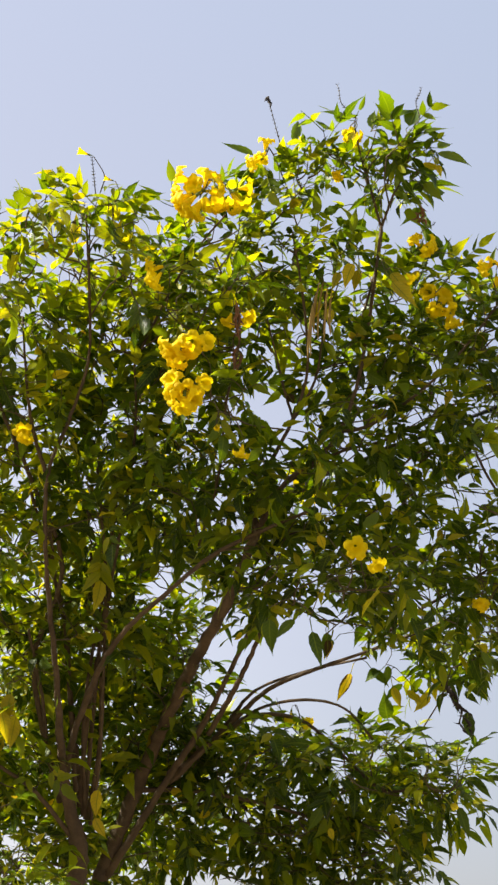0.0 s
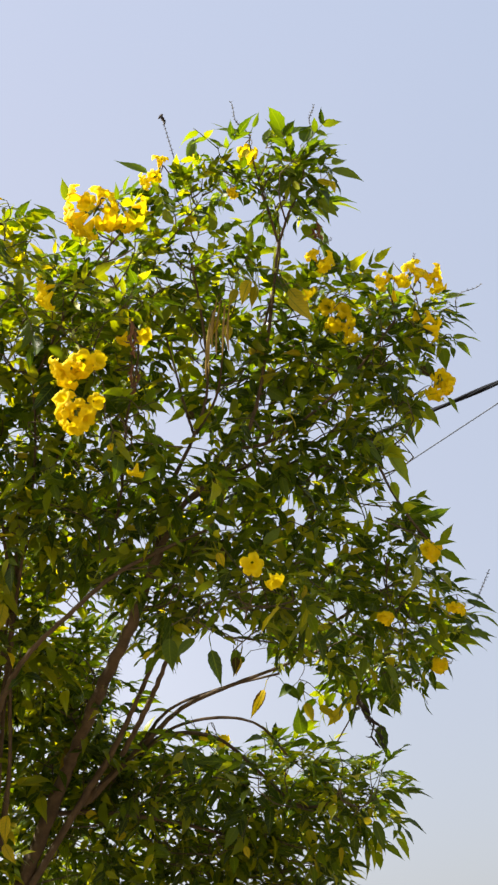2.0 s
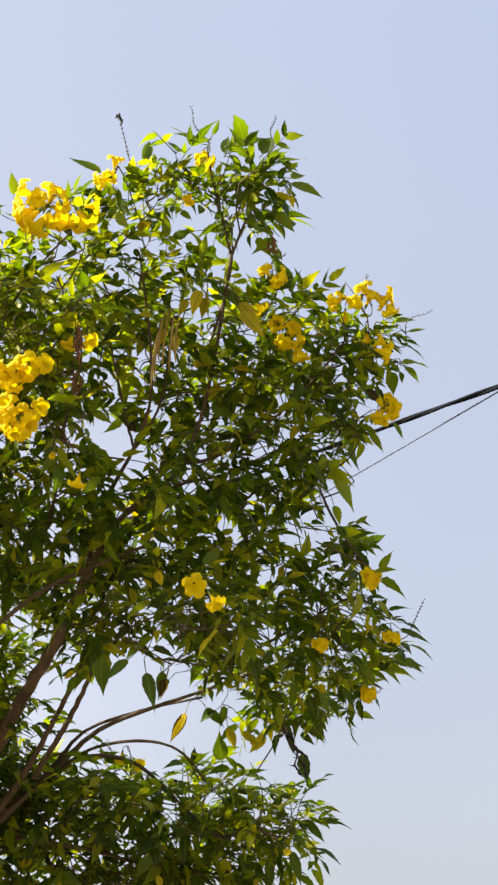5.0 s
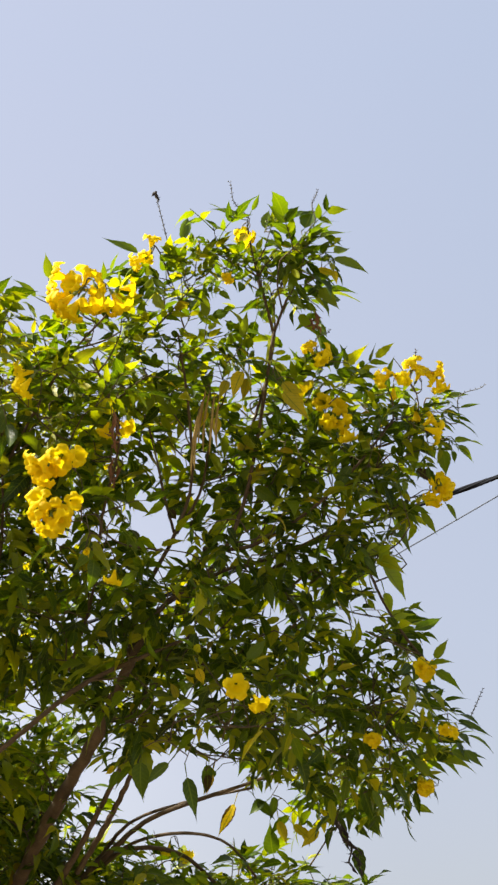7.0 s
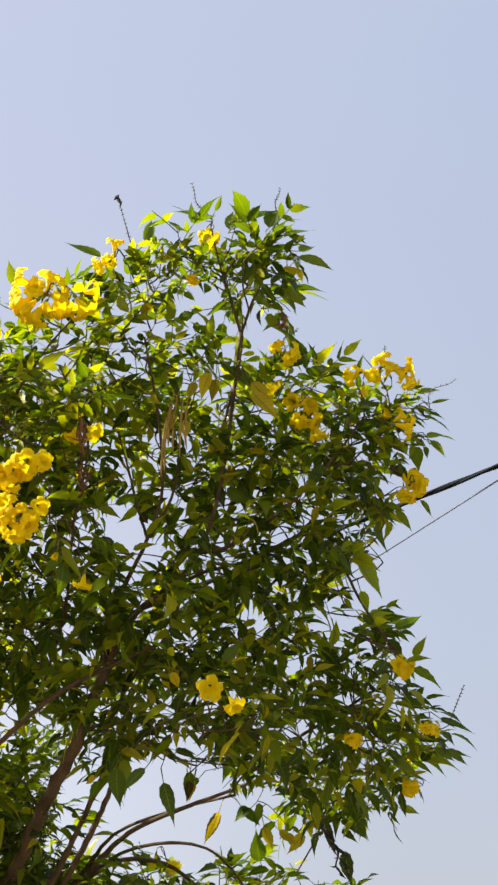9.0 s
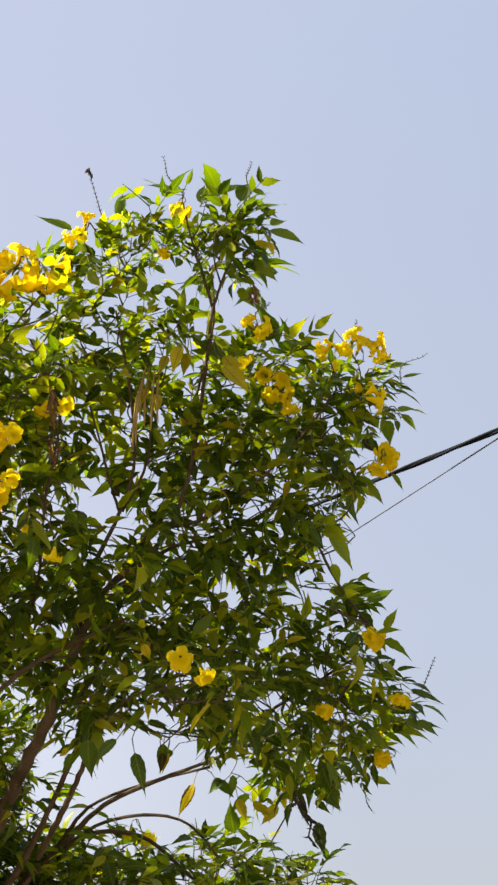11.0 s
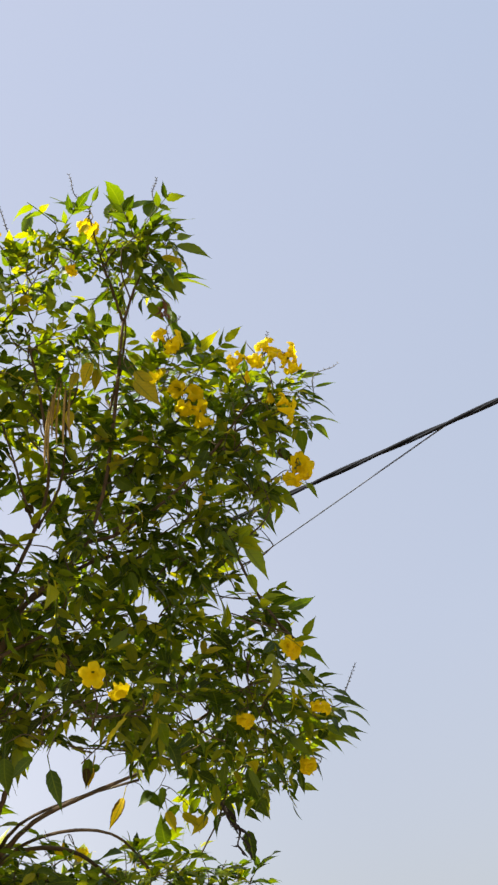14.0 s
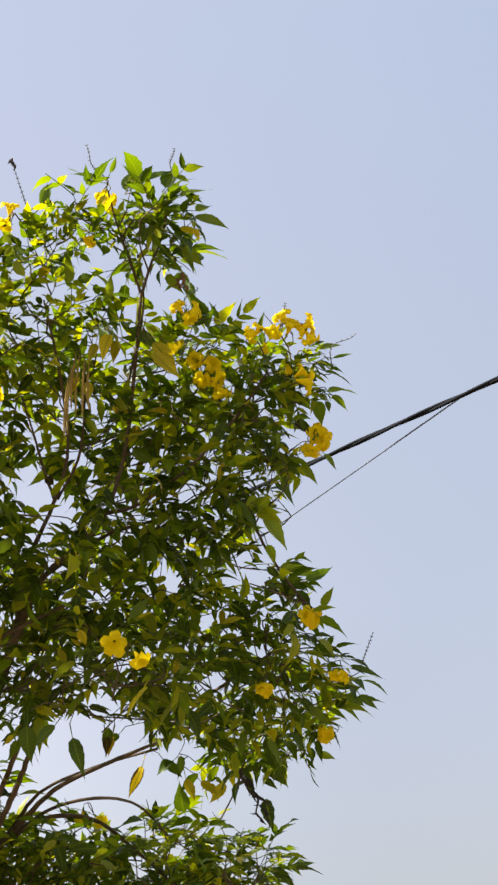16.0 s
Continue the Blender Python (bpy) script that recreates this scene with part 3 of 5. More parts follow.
FLOWERS_SHOULDER = [
    (0.578, 2.000, 3.041, -0.52, -0.60, 0.61, 0.95),
    (0.597, 2.000, 3.022, 0.22, -0.82, 0.54, 0.90),
    (0.639, 2.000, 3.015, 0.98, -0.22, -0.01, 0.90),
    (0.621, 2.000, 2.998, 0.83, 0.08, -0.55, 0.80),
    (0.506, 2.000, 2.991, -0.86, 0.07, -0.51, 0.85),
    (0.531, 2.000, 3.011, 0.57, -0.59, 0.57, 0.75),
    (0.632, 2.000, 2.973, 0.36, 0.22, -0.91, 0.80),
    (0.557, 2.000, 2.994, -0.60, 0.05, -0.80, 0.80),
    (0.619, 2.000, 2.870, 0.97, 0.04, -0.26, 1.00),
    (0.608, 2.000, 2.900, 0.83, -0.36, 0.43, 0.75),
]
FLOWERS_HANGING = [
    (0.395, 2.060, 2.974, -0.51, -0.85, -0.14, 0.90),
    (0.433, 2.060, 2.965, 0.41, -0.91, -0.06, 0.90),
    (0.407, 2.060, 2.922, -0.51, -0.22, -0.83, 0.90),
    (0.442, 2.060, 2.919, 0.81, -0.28, -0.51, 0.90),
    (0.444, 2.060, 2.885, 0.28, 0.22, -0.93, 0.85),
]
FLOWERS_EDGE = [
    (0.650, 2.139, 2.831, 0.00, -0.95, -0.32, 0.95),
    (0.667, 2.139, 2.810, 0.81, -0.28, -0.51, 0.85),
    (0.626, 2.139, 2.789, -0.39, 0.19, -0.90, 0.90),
    (0.652, 2.139, 2.795, 0.20, 0.11, -0.97, 0.85),
]
FLOWERS_RIGHT = [
    (0.610, 2.240, 2.455, 0.64, -0.53, -0.56, 0.95),
    (0.595, 2.240, 2.465, -0.33, -0.93, -0.16, 0.75),
    (0.502, 2.350, 2.349, -0.22, -0.54, -0.82, 0.75),
    (0.515, 2.350, 2.345, 0.69, -0.48, -0.54, 0.70),
    (0.679, 2.350, 2.364, 0.69, -0.71, -0.15, 0.60),
    (0.658, 2.350, 2.367, -0.37, -0.55, -0.75, 0.55),
]
FLOWERS_LOW = [
    (0.672, 2.600, 2.309, 0.44, -0.64, -0.63, 0.90),
    (0.659, 2.600, 2.312, -0.91, -0.27, -0.31, 0.80),
    (0.107, 2.980, 2.242, -0.25, -0.16, -0.95, 0.80),
    (0.156, 2.980, 2.233, 0.65, -0.37, -0.66, 0.80),
]
FLOWERS_LEFT = [
    (-0.475, 2.090, 2.640, 0.25, -0.33, -0.91, 0.90),
    (-0.467, 2.090, 2.620, -0.20, 0.11, -0.97, 0.80),
]
BUDS = [
    (0.584, 2.030, 2.915, 0.10, 0.41, -0.91, 0.80),
    (0.540, 2.030, 2.968, 0.00, 0.41, -0.91, 0.70),
    (-0.062, 1.900, 2.548, 0.10, -0.75, -0.66, 0.45),
    (-0.340, 1.740, 3.091, -0.94, -0.25, 0.24, 0.62),
    (-0.291, 1.780, 3.056, -0.95, -0.23, 0.20, 0.45),
    (0.189, 1.880, 3.135, 0.11, 0.30, -0.95, 0.60),
]
FLOWERS = FLOWERS_TOP + FLOWERS_PAIR_UPPER + FLOWERS_PAIR_LOWER + FLOWERS_CREST + FLOWERS_TUFT + FLOWERS_INNER + FLOWERS_NECK + FLOWERS_SHOULDER + FLOWERS_HANGING + FLOWERS_EDGE + FLOWERS_RIGHT + FLOWERS_LOW + FLOWERS_LEFT
CLEAR = np.array([(x, y - q, z - 0.5 * q, r) for q, r in ((0.015, 0.027), (0.06, 0.027)) for x, y, z, *rest in FLOWERS])

# gaps in the crown through which the sky shows: middle of each and its radius
GAPS_UPPER = [
    (0.645, 2.253, 2.645, 0.197, 0.881, 0.430, 0.020),
    (0.043, 2.229, 2.754, -0.042, 0.878, 0.477, 0.026),
    (0.089, 2.221, 2.763, -0.023, 0.876, 0.481, 0.020),
    (0.132, 2.186, 2.825, -0.006, 0.862, 0.506, 0.011),
    (0.096, 2.158, 2.882, -0.021, 0.849, 0.528, 0.010),
    (0.315, 2.022, 3.118, 0.066, 0.786, 0.615, 0.014),
    (0.350, 2.024, 3.111, 0.080, 0.787, 0.612, 0.018),
    (0.327, 2.039, 3.084, 0.071, 0.795, 0.603, 0.011),
    (0.172, 2.129, 2.929, 0.010, 0.838, 0.546, 0.013),
    (0.265, 2.018, 3.131, 0.046, 0.784, 0.619, 0.016),
    (0.234, 2.011, 3.147, 0.034, 0.780, 0.625, 0.011),
    (0.166, 1.998, 3.180, 0.007, 0.772, 0.635, 0.015),
    (0.638, 2.216, 2.715, 0.194, 0.867, 0.459, 0.043),
]
GAPS_SHOULDER = [
    (0.599, 2.255, 2.647, 0.179, 0.884, 0.432, 0.023),
    (0.426, 2.051, 3.052, 0.110, 0.800, 0.590, 0.013),
]
GAPS_LOWER = [
    (0.327, 2.303, 2.584, 0.072, 0.909, 0.410, 0.020),
    (0.303, 2.292, 2.607, 0.062, 0.906, 0.419, 0.015),
    (0.394, 2.348, 2.492, 0.098, 0.923, 0.372, 0.013),
    (0.433, 2.332, 2.518, 0.113, 0.917, 0.382, 0.013),
    (0.479, 2.280, 2.611, 0.132, 0.898, 0.420, 0.018),
    (0.516, 2.294, 2.581, 0.146, 0.902, 0.407, 0.015),
    (0.120, 2.471, 2.286, -0.011, 0.958, 0.286, 0.069),
    (0.207, 2.474, 2.272, 0.023, 0.960, 0.280, 0.063),
    (0.193, 2.515, 2.194, 0.017, 0.969, 0.248, 0.063),
    (0.081, 2.490, 2.254, -0.026, 0.962, 0.272, 0.053),
    (0.269, 2.501, 2.213, 0.047, 0.966, 0.256, 0.057),
    (0.130, 2.515, 2.202, -0.007, 0.968, 0.251, 0.053),
    (-0.056, 2.483, 2.282, -0.079, 0.956, 0.282, 0.025),
]
GAPS_LOW_RIGHT = [
    (-0.070, 2.513, 2.227, -0.084, 0.962, 0.259, 0.023),
    (0.332, 2.476, 2.255, 0.072, 0.959, 0.273, 0.028),
    (0.043, 2.509, 2.223, -0.041, 0.965, 0.259, 0.028),
    (0.315, 2.576, 2.067, 0.064, 0.979, 0.196, 0.016),
    (0.227, 2.593, 2.043, 0.030, 0.982, 0.186, 0.018),
    (0.116, 2.559, 2.120, -0.012, 0.976, 0.217, 0.013),
    (0.481, 2.512, 2.171, 0.129, 0.963, 0.238, 0.033),
    (0.406, 2.514, 2.174, 0.100, 0.966, 0.240, 0.018),
    (0.468, 2.536, 2.127, 0.123, 0.968, 0.220, 0.033),
    (0.543, 2.521, 2.147, 0.152, 0.962, 0.227, 0.030),
]
GAPS = np.array(GAPS_UPPER + GAPS_SHOULDER + GAPS_LOWER + GAPS_LOW_RIGHT)
GAP_A, GAP_W = GAPS[:, :3], GAPS[:, 3:6]
GAP_R = GAPS[:, 6]


# how high the crown reaches along x, and how far to the right at each height, both on the slope that it leans by
CROWN_CEILING = [
    (-0.650, 1.397),
    (-0.507, 1.367),
    (-0.416, 1.413),
    (-0.335, 1.407),
    (-0.266, 1.374),
    (-0.199, 1.369),
    (-0.167, 1.418),
    (-0.125, 1.400),
    (-0.061, 1.425),
    (-0.041, 1.460),
    (0.025, 1.475),
    (0.104, 1.513),
    (0.150, 1.542),
    (0.208, 1.578),
    (0.255, 1.577),
    (0.313, 1.547),
    (0.372, 1.563),
    (0.405, 1.534),
    (0.437, 1.493),
    (0.459, 1.424),
    (0.495, 1.276),
    (0.540, 1.256),
    (0.599, 1.246),
    (0.663, 1.222),
    (0.743, 1.175),
    (0.762, 1.047),
]
CROWN_REACH = [
    (0.064, 0.615),
    (0.144, 0.598),
    (0.196, 0.661),
    (0.256, 0.716),
    (0.330, 0.786),
    (0.423, 0.815),
    (0.527, 0.789),
    (0.585, 0.722),
    (0.686, 0.701),
    (0.730, 0.606),
    (0.827, 0.582),
    (0.863, 0.635),
    (0.905, 0.706),
    (1.013, 0.720),
    (1.063, 0.762),
    (1.167, 0.768),
    (1.223, 0.681),
    (1.248, 0.630),
    (1.268, 0.446),
    (1.280, 0.404),
    (1.320, 0.419),
    (1.391, 0.469),
    (1.426, 0.493),
]
LEAN = np.array((0.0, -0.6, 0.8))


def outside(p, margin=0.0):
    """Whether a place lies beyond the crown's own outline."""
    u = float(p @ LEAN)
    if u > np.interp(p[0], *zip(*CROWN_CEILING)) + margin:
        return True
    return CROWN_REACH[0][0] < u < CROWN_REACH[-1][0] and p[0] > np.interp(u, *zip(*CROWN_REACH)) + margin + 0.008


def in_gap(p, margin=0.0):
    """Whether a place lies in one of the gaps, which are slanting shafts."""
    o = p - GAP_A
    far = o - (o * GAP_W).sum(1, keepdims=True) * GAP_W
    if (np.linalg.norm(p - CLEAR[:, :3], axis=1) < CLEAR[:, 3] + margin).any():
        return True
    return bool((np.linalg.norm(far, axis=1) < GAP_R + margin).any())


foliage, foliage_pale, twig_rest = Pile(), Pile(), Pile()
twig_count = 0
single = {}
placed = []


def turn_to(way, up):
    x = unit(way)
    y = unit(np.cross(up, x))
    return np.stack([x, y, np.cross(x, y)], 1)


def put_leaf(base, way, young, scale, rng):
    up = unit((rng.normal(0, 0.45), rng.normal(0, 0.45), 1.0))
    kind = (YOUNG, VARIANTS)[0 if young else 1]
    k = int(rng.integers(len(kind)))
    # the paler leaf colour is likelier towards -x and higher up
    is_pale = rng.random() < min(0.62, max(0.06, 0.30 - 0.75 * (base[0] + 0.30) + 0.35 * (base[2] - 2.7)))
    placed.append((base, turn_to(way, up), young, k, scale * rng.uniform(0.85, 1.18), is_pale))


requests = []


def shoot(base, tip, rng, dense=1.0, scale=1.0):
    requests.append((np.asarray(base, float), np.asarray(tip, float), dense, scale))


def grow(base, tip, dense, scale, rng):
    """A leafy shoot: a green twig with opposite leaves at each node, in crossed pairs, small ones at the tip."""
    if in_gap(tip) or in_gap((tip + base) / 2) or outside(tip, -0.012):
        return
    length = np.linalg.norm(tip - base)
    bend = rng.normal(0, 0.06, 3) * length
    line = np.array([base + (tip - base) * s + bend * math.sin(math.pi * s) for s in np.linspace(0, 1, 6)])
    global twig_count
    twig = Pile() if twig_count < 260 else twig_rest
    v, f = tube(local(line), np.linspace(0.0014, 0.0007, 6), 4)
    twig.add(v, f)
    nodes_here = wood[:wood_count]
    d2 = np.linalg.norm(nodes_here - base, axis=1) + 3.0 * np.maximum(0, nodes_here[:, 2] - base[2] + 0.02)
    j = int(np.argmin(d2))
    if d2[j] > 0.006:
        a = nodes_here[j]
        way = unit(tip - base)
        m = base * 0.6 + a * 0.4 - way * 0.09 * np.linalg.norm(base - a)
        path, rad = smooth_path([a, m, base], [0.0020, 0.0017, 0.0014], 6)
        if not any(in_gap(q, -0.004) for q in path[2:-2:2]):
            v, f = tube(local(path), rad, 5, 0.1)
            twig.add(v, f)
            add_wood(path[2::2])
    add_wood(line[1:5])
    if twig is not twig_rest:
        part_mesh("twig", twig.mesh("twig"), M_TWIG, tree)
        twig_count += 1
    nodes = max(2, int(round(length / 0.039 * dense)))
    axis = unit(tip - base)
    e1 = unit(np.cross(axis, (0.2, 0.3, 1.0)))
    e2 = np.cross(axis, e1)
    spin = rng.uniform(0, 3.14)
    for i in range(nodes):
        s = (i + 0.6) / nodes
        at = base + (tip - base) * s + bend * math.sin(math.pi * s)
        ang = spin + (i % 2) * math.pi / 2 + rng.normal(0, 0.2)
        for sg in (0, math.pi):
            if rng.random() < 0.06:
                continue
            out = math.cos(ang + sg) * e1 + math.sin(ang + sg) * e2
            way = unit(out * (1.0 - 0.45 * s) + axis * (0.35 + 0.6 * s) + np.array((0, 0, -0.20)) + rng.normal(0, 0.18, 3))
            if way[2] > 0.25:
                way = unit((way[0], way[1], 0.25 + 0.3 * (way[2] - 0.25)))
            put_leaf(at, way, s > 0.80, scale, rng)


# shoots that stand out on the outline: foot, then tip
SHOOTS_TUFT = [
    (0.263, 1.930, 3.149, 0.240, 1.885, 3.208),
    (0.222, 1.894, 3.193, 0.225, 1.873, 3.214),
    (0.255, 1.923, 3.171, 0.262, 1.895, 3.203),
    (0.337, 1.896, 3.185, 0.336, 1.882, 3.197),
    (0.283, 1.876, 3.217, 0.289, 1.873, 3.216),
    (0.278, 1.870, 3.191, 0.304, 1.862, 3.186),
    (0.306, 1.931, 3.190, 0.259, 1.913, 3.206),
    (0.256, 1.927, 3.168, 0.240, 1.906, 3.189),
]
SHOOTS_CROWN_TOP = [
    (0.095, 1.940, 3.102, 0.092, 1.891, 3.166),
    (0.092, 1.914, 3.116, 0.073, 1.886, 3.148),
    (0.086, 1.910, 3.130, 0.061, 1.892, 3.145),
    (0.107, 1.933, 3.127, 0.114, 1.908, 3.152),
    (0.076, 1.992, 3.046, 0.120, 1.944, 3.104),
    (0.066, 1.960, 3.033, 0.047, 1.931, 3.065),
    (0.096, 1.987, 3.015, 0.146, 1.958, 3.039),
    (0.094, 1.977, 2.996, 0.102, 1.946, 3.030),
    (0.192, 1.993, 2.951, 0.171, 1.955, 2.998),
    (0.016, 1.991, 3.025, 0.026, 1.965, 3.050),
]
SHOOTS_SHOULDER_LEFT = [
    (-0.128, 1.968, 3.019, -0.153, 1.905, 3.106),
    (-0.079, 1.941, 3.026, -0.067, 1.892, 3.085),
    (-0.171, 1.986, 3.037, -0.204, 1.945, 3.086),
    (-0.032, 1.946, 3.015, -0.021, 1.906, 3.059),
    (-0.085, 1.962, 2.968, -0.135, 1.931, 3.000),
]
SHOOTS_SHOULDER_RIGHT = [
    (0.371, 2.073, 2.941, 0.371, 2.036, 2.972),
    (0.412, 2.094, 2.942, 0.423, 2.063, 2.964),
    (0.446, 2.098, 2.930, 0.461, 2.066, 2.953),
    (0.500, 2.122, 2.914, 0.523, 2.070, 2.968),
    (0.517, 2.120, 2.916, 0.553, 2.073, 2.961),
    (0.565, 2.134, 2.929, 0.609, 2.091, 2.965),
    (0.578, 2.127, 2.952, 0.644, 2.094, 2.977),
    (0.560, 2.139, 2.929, 0.648, 2.112, 2.938),
    (0.546, 2.140, 2.929, 0.639, 2.124, 2.917),
    (0.534, 2.170, 2.875, 0.603, 2.148, 2.881),
    (0.500, 2.188, 2.888, 0.571, 2.186, 2.853),
    (0.500, 2.231, 2.847, 0.589, 2.224, 2.818),
    (0.494, 2.225, 2.861, 0.555, 2.230, 2.814),
    (0.464, 2.279, 2.808, 0.523, 2.259, 2.811),
]
SHOOTS_DROOP_RIGHT = [
    (0.458, 2.294, 2.784, 0.469, 2.291, 2.778),
    (0.479, 2.302, 2.742, 0.493, 2.299, 2.731),
    (0.505, 2.316, 2.606, 0.567, 2.303, 2.598),
    (0.526, 2.312, 2.570, 0.582, 2.303, 2.556),
    (0.572, 2.324, 2.544, 0.614, 2.326, 2.511),
    (0.544, 2.371, 2.500, 0.596, 2.368, 2.472),
    (0.595, 2.415, 2.452, 0.658, 2.408, 2.430),
    (0.611, 2.443, 2.437, 0.682, 2.438, 2.411),
    (0.618, 2.473, 2.428, 0.666, 2.471, 2.402),
]
SHOOTS_DROOP_LOW = [
    (0.565, 2.519, 2.428, 0.623, 2.525, 2.382),
    (0.562, 2.586, 2.412, 0.604, 2.590, 2.374),
    (0.541, 2.645, 2.402, 0.611, 2.656, 2.343),
    (0.507, 2.671, 2.402, 0.560, 2.682, 2.346),
    (0.464, 2.694, 2.404, 0.510, 2.715, 2.328),
    (0.408, 2.717, 2.411, 0.453, 2.733, 2.345),
    (0.522, 2.370, 2.506, 0.564, 2.348, 2.519),
]
SHOOTS_LOW_RIGHT = [
    (0.379, 2.943, 2.162, 0.413, 2.913, 2.189),
    (0.391, 2.939, 2.163, 0.470, 2.919, 2.161),
    (0.446, 2.952, 2.087, 0.524, 2.928, 2.095),
    (0.460, 2.966, 2.058, 0.554, 2.935, 2.074),
    (0.443, 2.968, 2.058, 0.528, 2.950, 2.052),
    (0.440, 2.960, 2.075, 0.496, 2.967, 2.028),
    (0.421, 2.994, 2.061, 0.453, 3.000, 2.019),
    (0.378, 3.028, 2.039, 0.424, 3.039, 1.983),
    (0.358, 2.988, 2.160, 0.358, 2.946, 2.212),
    (0.249, 3.032, 2.130, 0.260, 2.985, 2.189),
    (0.180, 3.061, 2.125, 0.161, 3.013, 2.186),
    (0.106, 3.077, 2.145, 0.087, 3.029, 2.207),
    (0.040, 3.095, 2.121, 0.032, 3.055, 2.170),
    (0.358, 3.054, 1.996, 0.383, 3.065, 1.945),
]
SHOOTS_LEFT_TOP = [
    (-0.324, 1.851, 2.942, -0.333, 1.816, 2.984),
    (-0.402, 1.879, 2.949, -0.408, 1.831, 3.011),
    (-0.348, 1.882, 2.923, -0.362, 1.840, 2.976),
    (-0.326, 1.862, 2.946, -0.302, 1.835, 2.974),
    (-0.315, 1.856, 2.953, -0.270, 1.828, 2.981),
    (-0.474, 1.911, 2.930, -0.483, 1.862, 2.994),
    (-0.532, 1.904, 2.940, -0.520, 1.845, 3.024),
    (-0.436, 1.892, 2.931, -0.440, 1.862, 2.965),
    (-0.296, 1.889, 2.939, -0.263, 1.868, 2.955),
    (-0.592, 1.927, 2.942, -0.588, 1.878, 3.007),
]
SHOOTS_CREST = [
    (0.122, 1.860, 3.138, 0.126, 1.830, 3.160),
    (0.161, 1.860, 3.161, 0.165, 1.830, 3.182),
    (0.186, 1.860, 3.184, 0.207, 1.830, 3.222),
    (0.230, 1.860, 3.201, 0.235, 1.830, 3.242),
    (0.265, 1.860, 3.213, 0.274, 1.830, 3.238),
    (0.340, 1.860, 3.221, 0.342, 1.830, 3.232),
    (0.367, 1.860, 3.193, 0.385, 1.830, 3.182),
    (0.100, 1.860, 3.122, 0.104, 1.830, 3.141),
    (0.150, 1.860, 3.104, 0.176, 1.830, 3.123),
    (0.106, 1.860, 3.088, 0.126, 1.830, 3.107),
]
SHOOTS_FAR_RIGHT = [
    (0.602, 2.060, 2.948, 0.647, 2.030, 2.935),
    (0.604, 2.060, 2.911, 0.635, 2.030, 2.873),
    (0.618, 2.060, 2.990, 0.651, 2.030, 2.971),
    (0.581, 2.060, 2.859, 0.602, 2.030, 2.836),
    (0.540, 2.060, 2.858, 0.546, 2.030, 2.789),
    (0.495, 2.060, 2.870, 0.473, 2.030, 2.800),
    (0.547, 2.060, 2.932, 0.582, 2.030, 2.929),
]
SHOOTS_CORNER = [
    (-0.508, 2.450, 1.785, -0.445, 2.400, 1.853),
    (-0.544, 2.450, 1.859, -0.454, 2.400, 1.804),
    (-0.484, 2.450, 1.777, -0.407, 2.400, 1.801),
    (-0.557, 2.450, 1.926, -0.490, 2.400, 1.941),
    (-0.642, 2.450, 2.594, -0.559, 2.400, 2.594),
    (-0.635, 2.450, 2.652, -0.556, 2.400, 2.623),
    (-0.438, 2.450, 1.777, -0.365, 2.400, 1.815),
]
OUTLINE = [SHOOTS_CORNER, SHOOTS_TUFT, SHOOTS_CREST, SHOOTS_FAR_RIGHT, SHOOTS_CROWN_TOP, SHOOTS_SHOULDER_LEFT, SHOOTS_SHOULDER_RIGHT, SHOOTS_DROOP_RIGHT, SHOOTS_DROOP_LOW, SHOOTS_LOW_RIGHT, SHOOTS_LEFT_TOP]
rng = np.random.default_rng(5)
for rows in OUTLINE:
    for row in rows:
        shoot(row[:3], row[3:], rng, 1.0, 0.55 if rows in (SHOOTS_CREST, SHOOTS_FAR_RIGHT, SHOOTS_SHOULDER_RIGHT) else 0.78)

# clumps of the crown: middle, radii along and up and in depth, spacing of the shoots
CROWN_TUFT = [
    (0.276, 1.894, 3.193, 0.083, 0.040, 0.112, 0.027),
    (0.335, 1.878, 3.175, 0.043, 0.040, 0.112, 0.027),
    (0.197, 1.891, 3.207, 0.046, 0.032, 0.112, 0.027),
]
CROWN_UPPER = [
    (0.093, 1.920, 3.163, 0.083, 0.046, 0.168, 0.038),
    (-0.104, 1.986, 3.058, 0.131, 0.071, 0.210, 0.038),
    (0.051, 2.034, 3.016, 0.145, 0.084, 0.224, 0.038),
    (0.262, 2.085, 3.003, 0.098, 0.060, 0.224, 0.038),
    (0.402, 2.106, 2.992, 0.073, 0.042, 0.168, 0.038),
    (0.566, 2.110, 2.969, 0.099, 0.073, 0.196, 0.038),
    (0.422, 2.145, 2.874, 0.123, 0.073, 0.224, 0.038),
    (0.529, 2.207, 2.851, 0.087, 0.062, 0.196, 0.038),
]
CROWN_MIDDLE = [
    (-0.118, 2.066, 2.865, 0.106, 0.082, 0.252, 0.034),
    (-0.047, 2.129, 2.651, 0.069, 0.069, 0.196, 0.034),
    (0.258, 2.173, 2.837, 0.098, 0.060, 0.196, 0.034),
    (0.241, 2.188, 2.703, 0.084, 0.071, 0.224, 0.034),
    (0.381, 2.234, 2.709, 0.098, 0.085, 0.252, 0.034),
    (0.128, 2.241, 2.594, 0.120, 0.071, 0.252, 0.034),
    (0.315, 2.300, 2.590, 0.111, 0.073, 0.252, 0.034),
    (0.460, 2.329, 2.627, 0.087, 0.074, 0.252, 0.034),
    (-0.137, 2.327, 2.586, 0.123, 0.085, 0.280, 0.034),
    (0.028, 2.281, 2.442, 0.118, 0.070, 0.224, 0.034),
    (0.219, 2.264, 2.367, 0.116, 0.057, 0.224, 0.034),
    (0.430, 2.426, 2.447, 0.113, 0.100, 0.280, 0.034),
]
